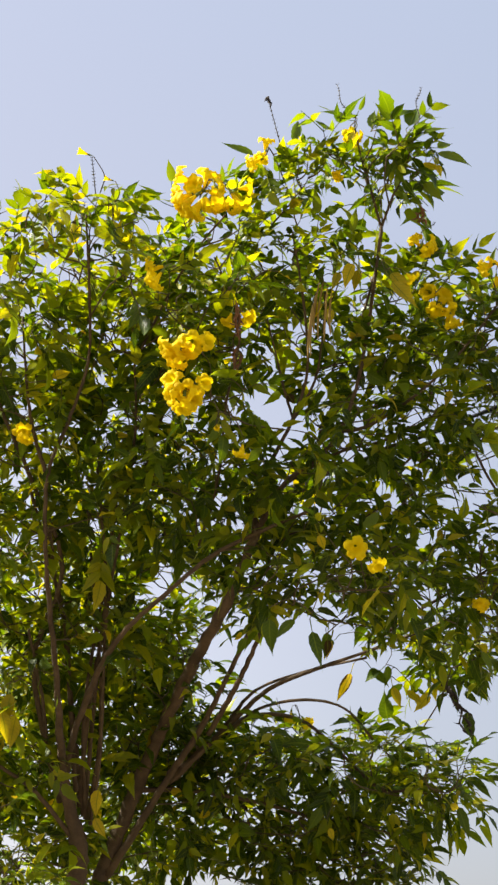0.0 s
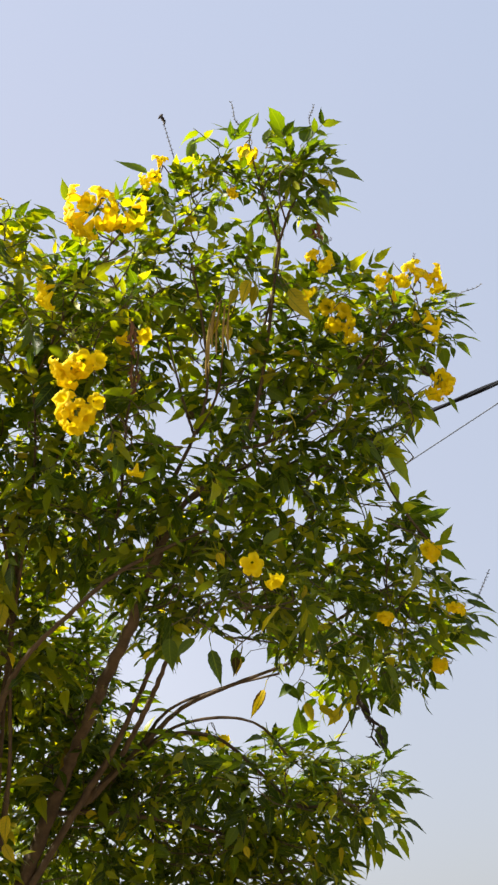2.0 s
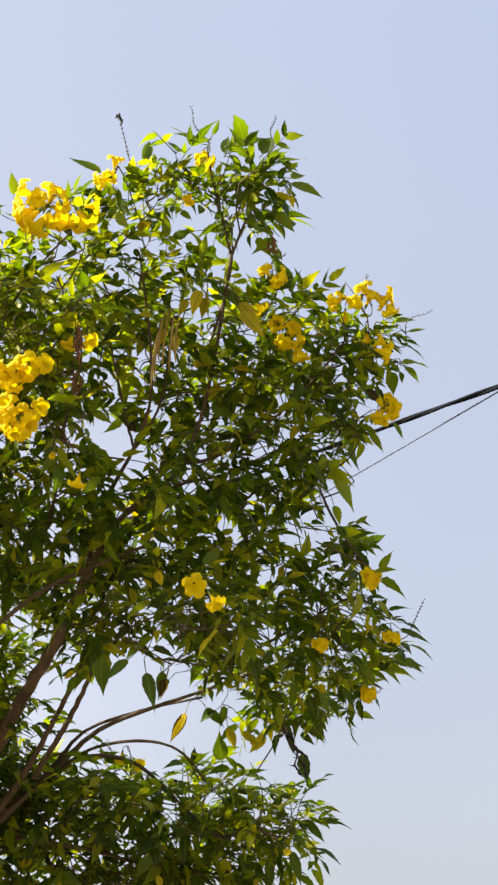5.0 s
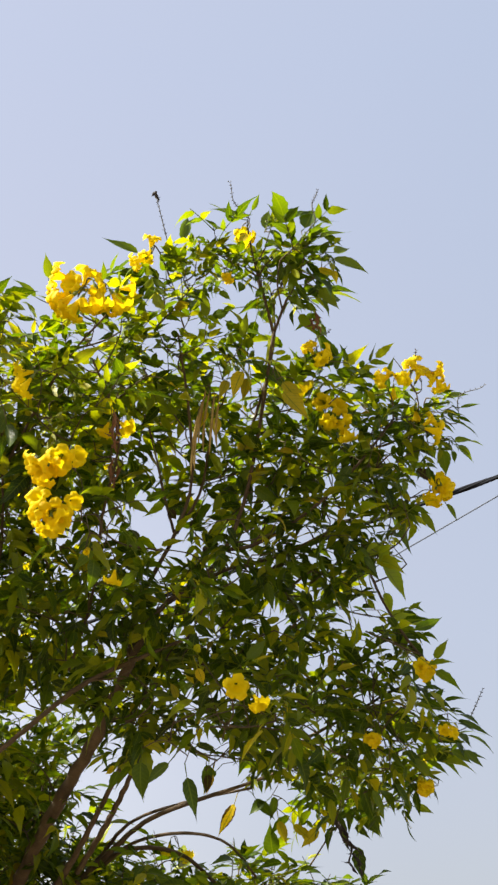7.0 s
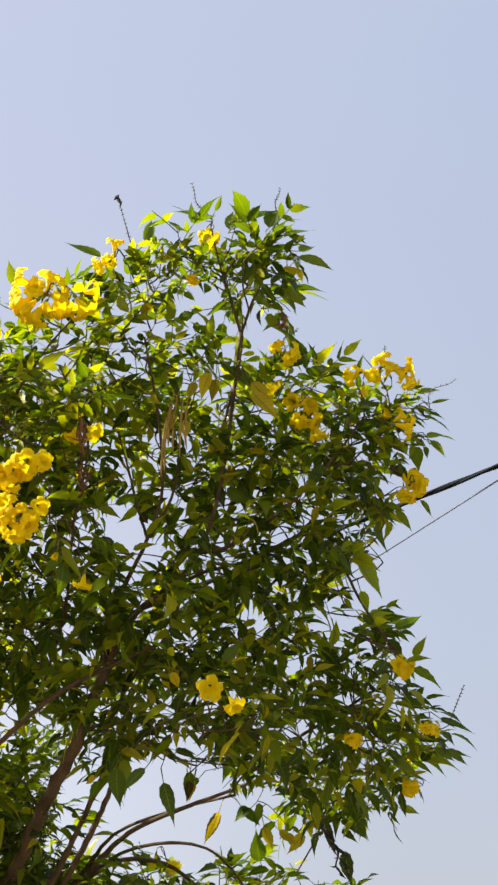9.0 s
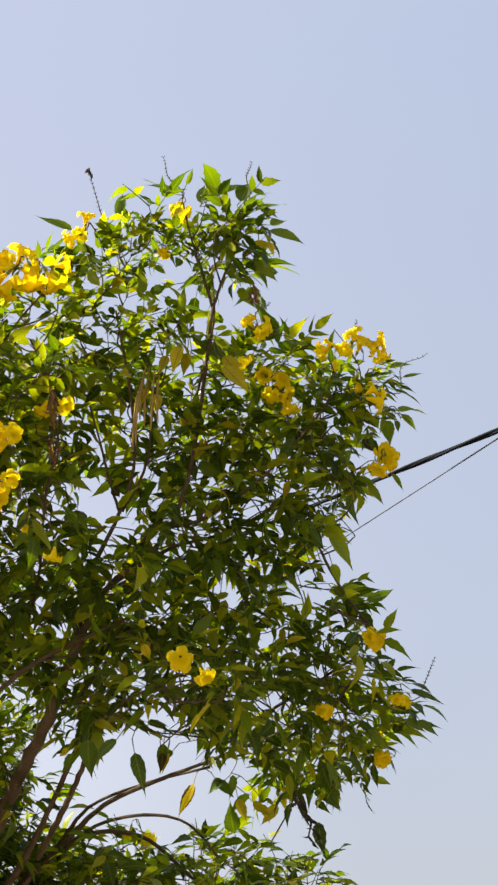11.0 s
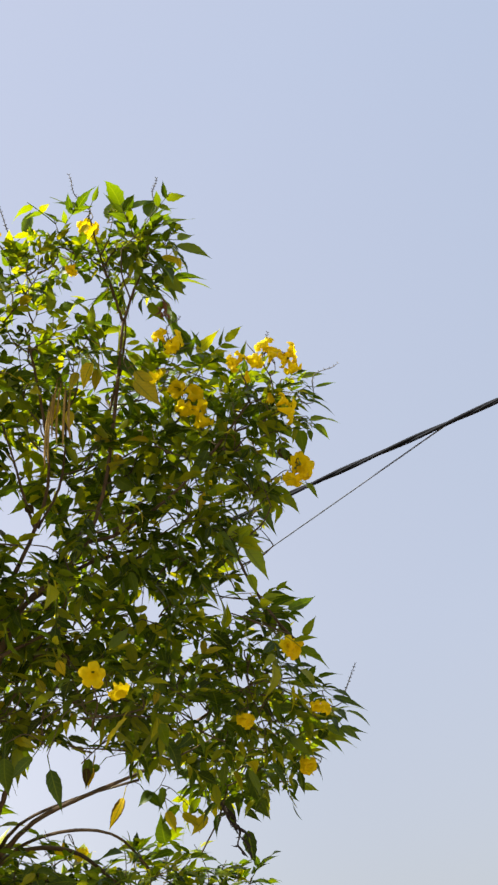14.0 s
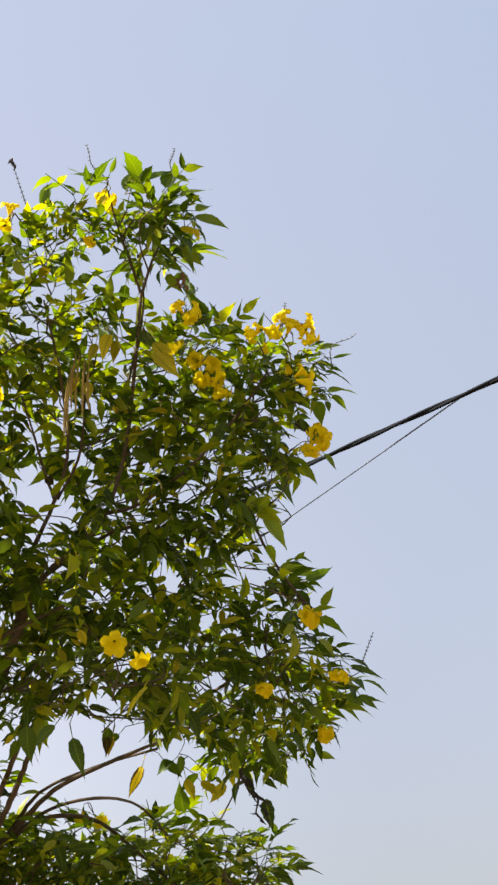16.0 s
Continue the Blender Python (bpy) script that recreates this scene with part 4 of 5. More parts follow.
CROWN_RIGHT = [
    (0.552, 2.368, 2.523, 0.069, 0.069, 0.224, 0.031),
    (0.598, 2.491, 2.414, 0.081, 0.065, 0.224, 0.031),
    (0.568, 2.652, 2.368, 0.107, 0.079, 0.224, 0.031),
    (0.463, 2.714, 2.348, 0.080, 0.067, 0.196, 0.031),
    (0.368, 2.518, 2.386, 0.102, 0.063, 0.252, 0.031),
]
CROWN_LOW = [
    (0.093, 3.074, 2.175, 0.117, 0.087, 0.280, 0.027),
    (0.285, 3.047, 2.120, 0.115, 0.101, 0.280, 0.027),
    (0.441, 2.987, 2.089, 0.113, 0.098, 0.252, 0.027),
    (-0.063, 3.201, 2.101, 0.120, 0.104, 0.280, 0.027),
    (0.104, 3.186, 2.005, 0.148, 0.103, 0.280, 0.027),
    (0.326, 3.139, 1.963, 0.116, 0.071, 0.252, 0.027),
    (-0.224, 3.302, 2.034, 0.168, 0.106, 0.280, 0.027),
    (0.205, 3.213, 1.836, 0.219, 0.086, 0.280, 0.027),
]
CROWN_LEFT = [
    (-0.440, 1.921, 2.979, 0.116, 0.063, 0.224, 0.033),
    (-0.300, 1.942, 2.981, 0.093, 0.048, 0.224, 0.033),
    (-0.484, 2.021, 2.869, 0.118, 0.094, 0.280, 0.033),
    (-0.297, 2.075, 2.875, 0.096, 0.084, 0.252, 0.033),
    (-0.479, 2.191, 2.756, 0.098, 0.085, 0.280, 0.033),
    (-0.529, 2.237, 2.667, 0.073, 0.060, 0.280, 0.033),
    (-0.290, 2.203, 2.734, 0.098, 0.085, 0.280, 0.033),
    (-0.642, 2.168, 2.801, 0.073, 0.123, 0.196, 0.033),
    (-0.630, 2.322, 2.499, 0.111, 0.136, 0.280, 0.033),
    (-0.515, 2.452, 2.509, 0.103, 0.103, 0.280, 0.033),
    (-0.341, 2.398, 2.571, 0.102, 0.089, 0.280, 0.033),
    (-0.219, 2.328, 2.597, 0.087, 0.087, 0.280, 0.033),
]
CROWN_LEFT_LOW = [
    (-0.548, 2.651, 2.338, 0.120, 0.107, 0.280, 0.028),
    (-0.361, 2.668, 2.372, 0.122, 0.108, 0.252, 0.028),
    (-0.216, 2.797, 2.338, 0.097, 0.097, 0.252, 0.028),
    (-0.536, 2.844, 2.136, 0.138, 0.110, 0.280, 0.028),
    (-0.318, 3.040, 2.191, 0.118, 0.103, 0.252, 0.028),
    (-0.582, 2.906, 1.904, 0.149, 0.094, 0.280, 0.028),
    (-0.320, 3.184, 1.952, 0.149, 0.103, 0.280, 0.028),
    (-0.168, 3.020, 2.231, 0.072, 0.072, 0.210, 0.028),
    (-0.630, 2.494, 2.163, 0.111, 0.173, 0.280, 0.028),
]
CROWN_BACK = [
    (-0.282, 2.855, 2.565, 0.116, 0.101, 0.168, 0.046),
    (-0.100, 2.788, 2.567, 0.099, 0.070, 0.168, 0.046),
    (-0.302, 3.059, 2.396, 0.120, 0.104, 0.168, 0.046),
    (-0.344, 3.204, 2.232, 0.122, 0.106, 0.168, 0.046),
    (-0.177, 3.227, 2.278, 0.108, 0.092, 0.168, 0.046),
    (-0.505, 2.877, 2.548, 0.116, 0.116, 0.168, 0.046),
    (-0.567, 3.046, 2.340, 0.133, 0.118, 0.168, 0.046),
    (-0.556, 3.151, 2.139, 0.133, 0.103, 0.168, 0.046),
    (-0.257, 2.633, 2.663, 0.110, 0.082, 0.168, 0.046),
    (-0.050, 2.245, 2.947, 0.089, 0.089, 0.168, 0.046),
    (-0.210, 2.148, 3.040, 0.087, 0.074, 0.168, 0.046),
    (-0.224, 2.361, 2.746, 0.102, 0.089, 0.168, 0.046),
    (-0.381, 2.378, 2.729, 0.102, 0.102, 0.168, 0.046),
]
CROWN_OUTER = [
    (-0.870, 2.742, 2.115, 0.160, 0.174, 0.350, 0.048),
    (-0.693, 2.988, 1.743, 0.177, 0.108, 0.350, 0.048),
    (-0.410, 3.177, 1.702, 0.201, 0.114, 0.350, 0.048),
    (-0.092, 3.293, 1.694, 0.208, 0.103, 0.308, 0.048),
    (0.176, 3.212, 1.744, 0.145, 0.071, 0.280, 0.048),
]
CROWN_SHOULDER_FILL = [
    (0.572, 2.200, 2.757, 0.045, 0.035, 0.120, 0.034),
    (0.526, 2.250, 2.731, 0.045, 0.035, 0.120, 0.034),
    (0.443, 2.100, 3.063, 0.052, 0.033, 0.140, 0.040),
    (0.384, 2.080, 3.056, 0.047, 0.033, 0.140, 0.040),
    (0.505, 2.120, 3.032, 0.052, 0.033, 0.140, 0.040),
    (0.489, 2.160, 2.879, 0.058, 0.052, 0.140, 0.040),
    (0.437, 2.200, 2.818, 0.058, 0.047, 0.140, 0.040),
    (0.549, 2.140, 2.918, 0.047, 0.041, 0.140, 0.040),
    (0.331, 2.350, 2.577, 0.064, 0.052, 0.140, 0.040),
    (0.456, 2.400, 2.520, 0.058, 0.052, 0.140, 0.040),
]
CROWN_LEFT_FILL = [
    (-0.058, 2.120, 3.027, 0.069, 0.052, 0.140, 0.042),
    (-0.133, 2.100, 3.011, 0.069, 0.052, 0.140, 0.042),
    (0.003, 2.150, 2.977, 0.063, 0.046, 0.140, 0.042),
    (-0.200, 2.120, 2.952, 0.069, 0.057, 0.140, 0.042),
    (0.081, 2.200, 3.039, 0.069, 0.046, 0.140, 0.042),
]
CROWN_MID_FILL = [
    (0.122, 2.137, 2.920, 0.041, 0.067, 0.140, 0.046),
    (-0.009, 2.151, 2.800, 0.034, 0.034, 0.140, 0.046),
    (-0.049, 2.120, 2.797, 0.058, 0.058, 0.140, 0.046),
    (0.156, 2.312, 2.800, 0.050, 0.050, 0.140, 0.046),
    (0.186, 2.225, 2.960, 0.063, 0.063, 0.168, 0.046),
    (0.317, 2.209, 2.978, 0.076, 0.076, 0.168, 0.046),
    (-0.044, 2.404, 2.646, 0.076, 0.063, 0.140, 0.046),
    (0.124, 2.435, 2.570, 0.102, 0.063, 0.168, 0.046),
    (0.307, 2.472, 2.523, 0.090, 0.076, 0.168, 0.046),
    (0.536, 2.341, 2.747, 0.037, 0.050, 0.112, 0.046),
    (0.049, 2.373, 2.373, 0.071, 0.041, 0.140, 0.046),
]
# layer, how much wider apart the shoots stand than each clump's own spacing, clumps
CROWN = [
    (0, 1.15, CROWN_TUFT), (0, 1.17, CROWN_UPPER), (0, 1.18, CROWN_MIDDLE), (0, 1.16, CROWN_RIGHT), (0, 1.10, CROWN_LOW),
    (0, 1.03, CROWN_LEFT), (0, 1.07, CROWN_LEFT_LOW), (1, 1.10, CROWN_BACK), (0, 1.12, CROWN_OUTER), (1, 1.12, CROWN_LEFT_FILL), (1, 1.12, CROWN_MID_FILL), (1, 1.30, CROWN_SHOULDER_FILL),
]
UP_SLOPE = np.array((0.0, -0.45, 0.89))
taken = {0: [], 1: []}
for row in [r for rows in OUTLINE for r in rows]:
    t = np.array(row[3:]) * 0.6 + np.array(row[:3]) * 0.4
    taken[0].append((t[0], t @ UP_SLOPE))
for layer, thin, rows in CROWN:
    for cx, cy, cz, rx, rz, ry, space in rows:
        space *= thin
        middle = np.array((cx, cy, cz))
        for i in range(int(60 * rx * rz / space ** 2) + 20):
            o = unit(rng.normal(0, 1, 3)) * rng.random() ** 0.4
            at = middle + o * (rx, ry, rz)
            flat = np.array((at[0], at @ UP_SLOPE))
            if taken[layer] and np.linalg.norm(np.array(taken[layer]) - flat, axis=1).min() < space:
                continue
            if in_gap(at, -0.004):
                continue
            taken[layer].append(tuple(flat))
            way = unit(unit(o * (1, 0.8, 1)) * 0.6 + np.array((0, -0.1, 0.35)) + rng.normal(0, 0.55, 3))
            half = rng.uniform(0.035, 0.065)
            shoot(at - way * half, at + way * half, rng, 0.85)

# twigs grow outwards from the branches, each from the nearest wood already there
wood, wood_count = np.zeros((200000, 3)), 0


def add_wood(points):
    global wood_count
    wood[wood_count:wood_count + len(points)] = points
    wood_count += len(points)


add_wood(SKELETON[::2])
requests.sort(key=lambda q: np.linalg.norm(SKELETON - q[0], axis=1).min())
for base, tip, dense, scale in requests:
    grow(base, tip, dense, scale, rng)

# the leaves nearest to the walker are single parts, the rest of the crown is one mass
order = sorted(range(len(placed)), key=lambda i: placed[i][0][1])
shared = {}
NEAR = 300
near_count = 0
for i in order:
    base, turn, young, k, size, is_pale = placed[i]
    pieces = (YOUNG if young else VARIANTS)[k]
    middle = base + turn @ np.array((0.07, 0, -0.01)) * size
    if outside(middle, 0.0):
        continue
    if near_count < NEAR and not in_gap(middle, 0.05) and not outside(middle, -0.05):
        key = (young, k, is_pale)
        if key not in shared:
            shared[key] = [arrays_mesh("leaflet" if q else "leaf", *piece) for q, piece in enumerate(pieces)]
        stalk_part, *blades = shared[key]
        ob = part_mesh("leaf", stalk_part, M_TWIG, tree)
        ob.matrix_local = Matrix.Translation(Vector(base - ROOT)) @ Matrix([list(r) for r in turn]).to_4x4() @ Matrix.Scale(size, 4)
        for blade in blades:
            part_mesh("leaflet", blade, M_LEAF_PALE if is_pale else M_LEAF, ob)
        near_count += 1
        continue
    if in_gap(base, -0.01):
        continue
    for v, f, uv in pieces:
        w = base + (v * size) @ turn.T
        if in_gap(w.mean(0), 0.006) or outside(w.mean(0), -0.006):
            continue
        (foliage_pale if is_pale else foliage).add(local(w), f, uv)
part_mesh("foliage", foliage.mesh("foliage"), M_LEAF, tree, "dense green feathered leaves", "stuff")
part_mesh("fresh_foliage", foliage_pale.mesh("fresh_foliage"), M_LEAF_PALE, tree, "pale yellow-green feathered leaves", "stuff")
part_mesh("twig_mass", twig_rest.mesh("twig_mass"), M_TWIG, tree, "thin olive twigs of the inner crown", "stuff")

# large leaves that stand alone: foot, tip, width to length
LEAVES_A = [
    (0.008, 1.834, 3.163, -0.064, 1.819, 3.178, 0.240),
    (-0.164, 1.866, 3.120, -0.168, 1.835, 3.158, 0.330),
    (-0.192, 1.910, 3.105, -0.235, 1.886, 3.133, 0.260),
    (-0.058, 1.863, 3.116, -0.053, 1.836, 3.143, 0.260),
    (0.234, 1.804, 3.261, 0.246, 1.780, 3.285, 0.250),
    (0.198, 1.818, 3.259, 0.145, 1.806, 3.266, 0.220),
    (0.370, 1.822, 3.213, 0.419, 1.806, 3.217, 0.220),
    (0.398, 1.833, 3.168, 0.468, 1.835, 3.136, 0.260),
    (0.374, 1.879, 3.125, 0.411, 1.889, 3.082, 0.350),
    (0.345, 1.905, 3.101, 0.372, 1.899, 3.088, 0.500),
    (0.146, 1.910, 3.070, 0.141, 1.874, 3.116, 0.280),
    (0.220, 1.924, 3.035, 0.222, 1.890, 3.078, 0.280),
    (0.464, 2.009, 3.020, 0.511, 2.010, 2.991, 0.220),
]
LEAVES_A_RIGHT = [
    (0.536, 2.037, 3.025, 0.543, 2.006, 3.060, 0.200),
    (0.583, 2.099, 2.901, 0.592, 2.119, 2.840, 0.340),
    (0.649, 2.094, 2.882, 0.661, 2.109, 2.830, 0.400),
    (0.661, 2.154, 2.788, 0.683, 2.161, 2.751, 0.250),
    (0.617, 2.191, 2.788, 0.645, 2.204, 2.737, 0.250),
    (0.642, 2.303, 2.507, 0.668, 2.274, 2.538, 0.300),
    (0.660, 2.679, 2.287, 0.702, 2.671, 2.275, 0.350),
]
LEAVES_B = [
    (0.124, 2.133, 2.219, 0.142, 2.158, 2.143, 0.280),
    (0.041, 2.164, 2.254, 0.034, 2.188, 2.188, 0.400),
    (0.091, 2.162, 2.252, 0.048, 2.172, 2.216, 0.300),
    (0.206, 2.664, 2.362, 0.178, 2.665, 2.342, 0.400),
    (0.326, 2.792, 2.321, 0.286, 2.793, 2.302, 0.500),
    (0.355, 2.886, 2.226, 0.337, 2.843, 2.288, 0.400),
    (0.312, 2.791, 2.325, 0.353, 2.799, 2.283, 0.350),
    (0.711, 2.429, 2.413, 0.785, 2.431, 2.378, 0.160),
    (0.733, 2.477, 2.361, 0.766, 2.486, 2.319, 0.300),
    (0.542, 2.682, 2.336, 0.576, 2.728, 2.223, 0.180),
    (0.488, 2.735, 2.283, 0.515, 2.763, 2.206, 0.200),
    (0.564, 2.925, 2.087, 0.618, 2.939, 2.033, 0.240),
    (0.531, 2.962, 2.019, 0.559, 2.991, 1.941, 0.260),
]
LEAVES_B_LOW = [
    (0.479, 2.995, 2.006, 0.490, 3.028, 1.922, 0.220),
    (0.621, 2.916, 2.097, 0.641, 2.907, 2.091, 0.300),
    (0.185, 2.558, 2.350, 0.173, 2.579, 2.290, 0.300),
    (0.451, 2.084, 2.836, 0.412, 2.111, 2.768, 0.240),
    (0.260, 1.999, 3.017, 0.331, 2.017, 2.954, 0.300),
]
LEAVES_YELLOW = [
    (0.304, 1.971, 2.937, 0.352, 1.990, 2.874, 0.300),
    (0.191, 2.567, 2.333, 0.175, 2.579, 2.290, 0.340),
    (0.330, 2.294, 2.407, 0.321, 2.302, 2.372, 0.340),
    (0.415, 2.794, 2.266, 0.434, 2.803, 2.225, 0.340),
    (0.369, 1.860, 3.162, 0.416, 1.859, 3.138, 0.300),
    (0.307, 1.995, 2.976, 0.359, 2.016, 2.909, 0.340),
    (0.221, 1.957, 2.972, 0.196, 1.975, 2.919, 0.340),
    (0.233, 1.971, 2.967, 0.226, 1.985, 2.919, 0.340),
    (0.191, 1.967, 2.957, 0.175, 1.978, 2.915, 0.340),
    (0.154, 2.015, 2.912, 0.135, 2.030, 2.865, 0.340),
    (0.172, 2.020, 2.901, 0.173, 2.031, 2.858, 0.340),
]
LEAVES_YELLOW_LOW = [
    (0.220, 1.811, 3.205, 0.208, 1.818, 3.173, 0.340),
    (0.397, 1.845, 3.145, 0.404, 1.849, 3.114, 0.340),
    (0.369, 2.007, 2.991, 0.343, 2.017, 2.953, 0.340),
    (0.358, 2.769, 2.275, 0.370, 2.785, 2.223, 0.340),
    (0.393, 2.771, 2.267, 0.433, 2.776, 2.233, 0.340),
    (0.449, 2.783, 2.262, 0.412, 2.797, 2.217, 0.340),
    (-0.059, 1.907, 2.560, -0.063, 1.906, 2.540, 0.340),
    (-0.521, 2.442, 2.175, -0.541, 2.466, 2.106, 0.340),
    (-0.541, 2.449, 2.139, -0.517, 2.473, 2.071, 0.300),
    (-0.513, 2.475, 2.133, -0.528, 2.501, 2.059, 0.300),
    (-0.352, 2.713, 2.018, -0.364, 2.733, 1.957, 0.340),
    (-0.361, 2.743, 1.959, -0.337, 2.757, 1.910, 0.340),
]
# fully yellow leaves deep in the crown
LEAVES_GOLD = [
    (-0.562, 2.600, 2.189, -0.557, 2.620, 2.128, 0.400),
    (-0.564, 2.600, 2.111, -0.577, 2.620, 2.077, 0.400),
    (-0.401, 3.000, 2.025, -0.381, 3.020, 1.972, 0.400),
    (-0.377, 3.000, 2.046, -0.410, 3.020, 2.014, 0.400),
    (-0.203, 3.000, 2.063, -0.163, 3.020, 2.056, 0.400),
    (-0.102, 3.050, 2.019, -0.138, 3.070, 2.008, 0.400),
    (0.201, 2.950, 1.965, 0.214, 2.970, 1.938, 0.400),
    (0.484, 2.800, 1.999, 0.509, 2.820, 1.983, 0.400),
    (-0.512, 2.500, 2.499, -0.489, 2.520, 2.464, 0.400),
    (-0.402, 2.000, 2.715, -0.367, 2.020, 2.749, 0.400),
    (-0.469, 2.100, 2.818, -0.421, 2.120, 2.802, 0.400),
    (-0.013, 2.500, 2.327, -0.037, 2.520, 2.325, 0.400),
    (0.141, 2.100, 2.409, 0.157, 2.120, 2.383, 0.400),
]
LEAVES_GOLD_INNER = [
    (0.077, 1.950, 2.934, 0.102, 1.970, 2.935, 0.400),
    (0.124, 2.200, 2.436, 0.142, 2.220, 2.412, 0.400),
]
# dead leaves, dark and curled
LEAVES_DEAD = [
    (0.608, 2.160, 2.874, 0.654, 2.180, 2.847, 0.340),
    (0.147, 2.200, 2.458, 0.159, 2.215, 2.431, 0.400),
    (-0.361, 1.840, 2.990, -0.332, 1.855, 2.992, 0.300),
    (0.179, 2.500, 2.315, 0.185, 2.515, 2.278, 0.360),
    (0.084, 2.100, 2.733, 0.098, 2.115, 2.719, 0.600),
]
LEAVES_EDGE = [
    (0.654, 2.070, 2.965, 0.708, 2.082, 2.955, 0.250),
    (0.670, 2.070, 2.942, 0.731, 2.082, 2.928, 0.200),
    (0.670, 2.070, 2.892, 0.731, 2.082, 2.909, 0.280),
    (0.677, 2.070, 2.881, 0.712, 2.082, 2.851, 0.320),
    (0.664, 2.070, 2.998, 0.722, 2.082, 3.029, 0.200),
    (0.661, 2.070, 2.867, 0.669, 2.082, 2.845, 0.450),
    (0.692, 2.070, 2.975, 0.742, 2.082, 2.993, 0.120),
    (0.615, 2.070, 2.879, 0.625, 2.082, 2.853, 0.500),
]
LEAVES_LOBE = [
    (0.581, 2.420, 2.648, 0.682, 2.432, 2.633, 0.260),
    (0.635, 2.420, 2.615, 0.716, 2.432, 2.632, 0.220),
    (0.632, 2.420, 2.454, 0.688, 2.432, 2.431, 0.280),
    (0.591, 2.420, 2.345, 0.638, 2.432, 2.304, 0.260),
    (0.562, 2.420, 2.276, 0.592, 2.432, 2.222, 0.220),
    (0.608, 2.420, 2.328, 0.648, 2.432, 2.284, 0.250),
    (0.514, 2.420, 2.264, 0.546, 2.432, 2.205, 0.240),
    (0.688, 2.420, 2.345, 0.734, 2.432, 2.323, 0.300),
]
LEAVES_TUFT = [
    (0.095, 1.850, 3.215, 0.119, 1.862, 3.291, 0.220),
    (0.276, 1.850, 3.258, 0.321, 1.862, 3.325, 0.320),
    (0.303, 1.850, 3.278, 0.374, 1.862, 3.317, 0.240),
    (0.346, 1.850, 3.259, 0.377, 1.862, 3.326, 0.400),
    (0.375, 1.850, 3.234, 0.442, 1.862, 3.264, 0.220),
    (0.403, 1.850, 3.197, 0.442, 1.862, 3.219, 0.450),
    (0.265, 1.850, 3.253, 0.276, 1.862, 3.316, 0.250),
    (0.213, 1.850, 3.276, 0.157, 1.862, 3.317, 0.200),
    (0.276, 1.850, 3.249, 0.306, 1.862, 3.211, 0.400),
    (0.217, 1.850, 3.184, 0.188, 1.862, 3.147, 0.280),
    (0.386, 1.850, 3.240, 0.420, 1.862, 3.219, 0.400),
]
LEAVES_TENDER = [
    (0.512, 2.138, 2.642, 0.552, 2.162, 2.570, 0.400),
    (0.503, 2.127, 2.664, 0.535, 2.107, 2.677, 0.450),
    (0.512, 2.135, 2.646, 0.551, 2.126, 2.639, 0.500),
    (0.522, 2.129, 2.678, 0.500, 2.138, 2.643, 0.400),
    (0.506, 2.139, 2.684, 0.470, 2.142, 2.659, 0.400),
    (0.525, 2.201, 2.606, 0.538, 2.211, 2.563, 0.350),
]
LEAVES_DYING = [
    (0.259, 2.817, 2.324, 0.228, 2.842, 2.250, 0.250),
    (0.193, 2.567, 2.333, 0.179, 2.579, 2.290, 0.300),
]


def tether(name, foot, way, thick):
    """A slender stalk that joins a leaf, flower or spike at its foot to the nearest wood behind it."""
    nodes_here = wood[:wood_count]
    back = (nodes_here - foot) @ way
    d = np.linalg.norm(nodes_here - foot, axis=1) + 1.5 * np.maximum(0, back)
    a = nodes_here[int(np.argmin(d))]
    gap = np.linalg.norm(a - foot)
    if gap < 0.003:
        return
    path, rad = smooth_path([a, foot * 0.55 + a * 0.45 - way * 0.22 * gap, foot], [thick * 1.25, thick, thick * 0.8], 6)
    v, f = tube(local(path), rad, 5)
    part_mesh(name, arrays_mesh(name, v, f), M_TWIG, tree)
    add_wood(path[2::3])


def lone_leaf(name, row, material, label="", toothed=12):
    foot, tip, ratio = np.array(row[:3]), np.array(row[3:6]), row[6]
    r = np.random.default_rng(int(abs(row[0] * 1e4)) + 3)
    ln = np.linalg.norm(tip - foot)
    way = unit(tip - foot)
    up = unit(np.array((r.normal(0, 0.25), -0.95, 0.2)))
    v, f, uv = leaflet(foot - way * 0.001, way + 0.12 * up, up, ln * 1.04, ln * ratio * 1.25, r.uniform(0.1, 0.5), r.uniform(0.15, 0.6), r, toothed, 0.5)
    p = Pile()
    p.add(local(v), f, uv)
    stalk = np.array([foot - way * 0.02 + np.array((0, 0, 0.006)), foot - way * 0.008 + np.array((0, 0, 0.002)), foot])
    v, f = tube(local(stalk), [0.0011, 0.0009, 0.0007], 4)
    p.add(v, f, np.full((len(v), 2), 0.5))
    part_mesh(name, p.mesh(name), material, tree, label)
    tether("petiole", stalk[0], way, 0.0010)


for row in LEAVES_A + LEAVES_A_RIGHT:
    lone_leaf("lone_leaf", row, M_LEAF_CLEAR)
for row in LEAVES_EDGE + LEAVES_LOBE + LEAVES_TUFT:
    lone_leaf("lone_leaf", row, M_LEAF_BLADE)
for row in LEAVES_TENDER:
    lone_leaf("lone_leaf", row, M_LEAF_TENDER)
for row in LEAVES_B + LEAVES_B_LOW:
    lone_leaf("lone_leaf", row, M_LEAF_MATURE)
for row in LEAVES_YELLOW + LEAVES_YELLOW_LOW:
    lone_leaf("yellowed_leaf", row, M_LEAF_YELLOW, "yellow-brown dying leaf")
for row in LEAVES_DEAD:
    lone_leaf("dead_leaf", row, M_LEAF_DEAD, "dark brown curled dead leaf")

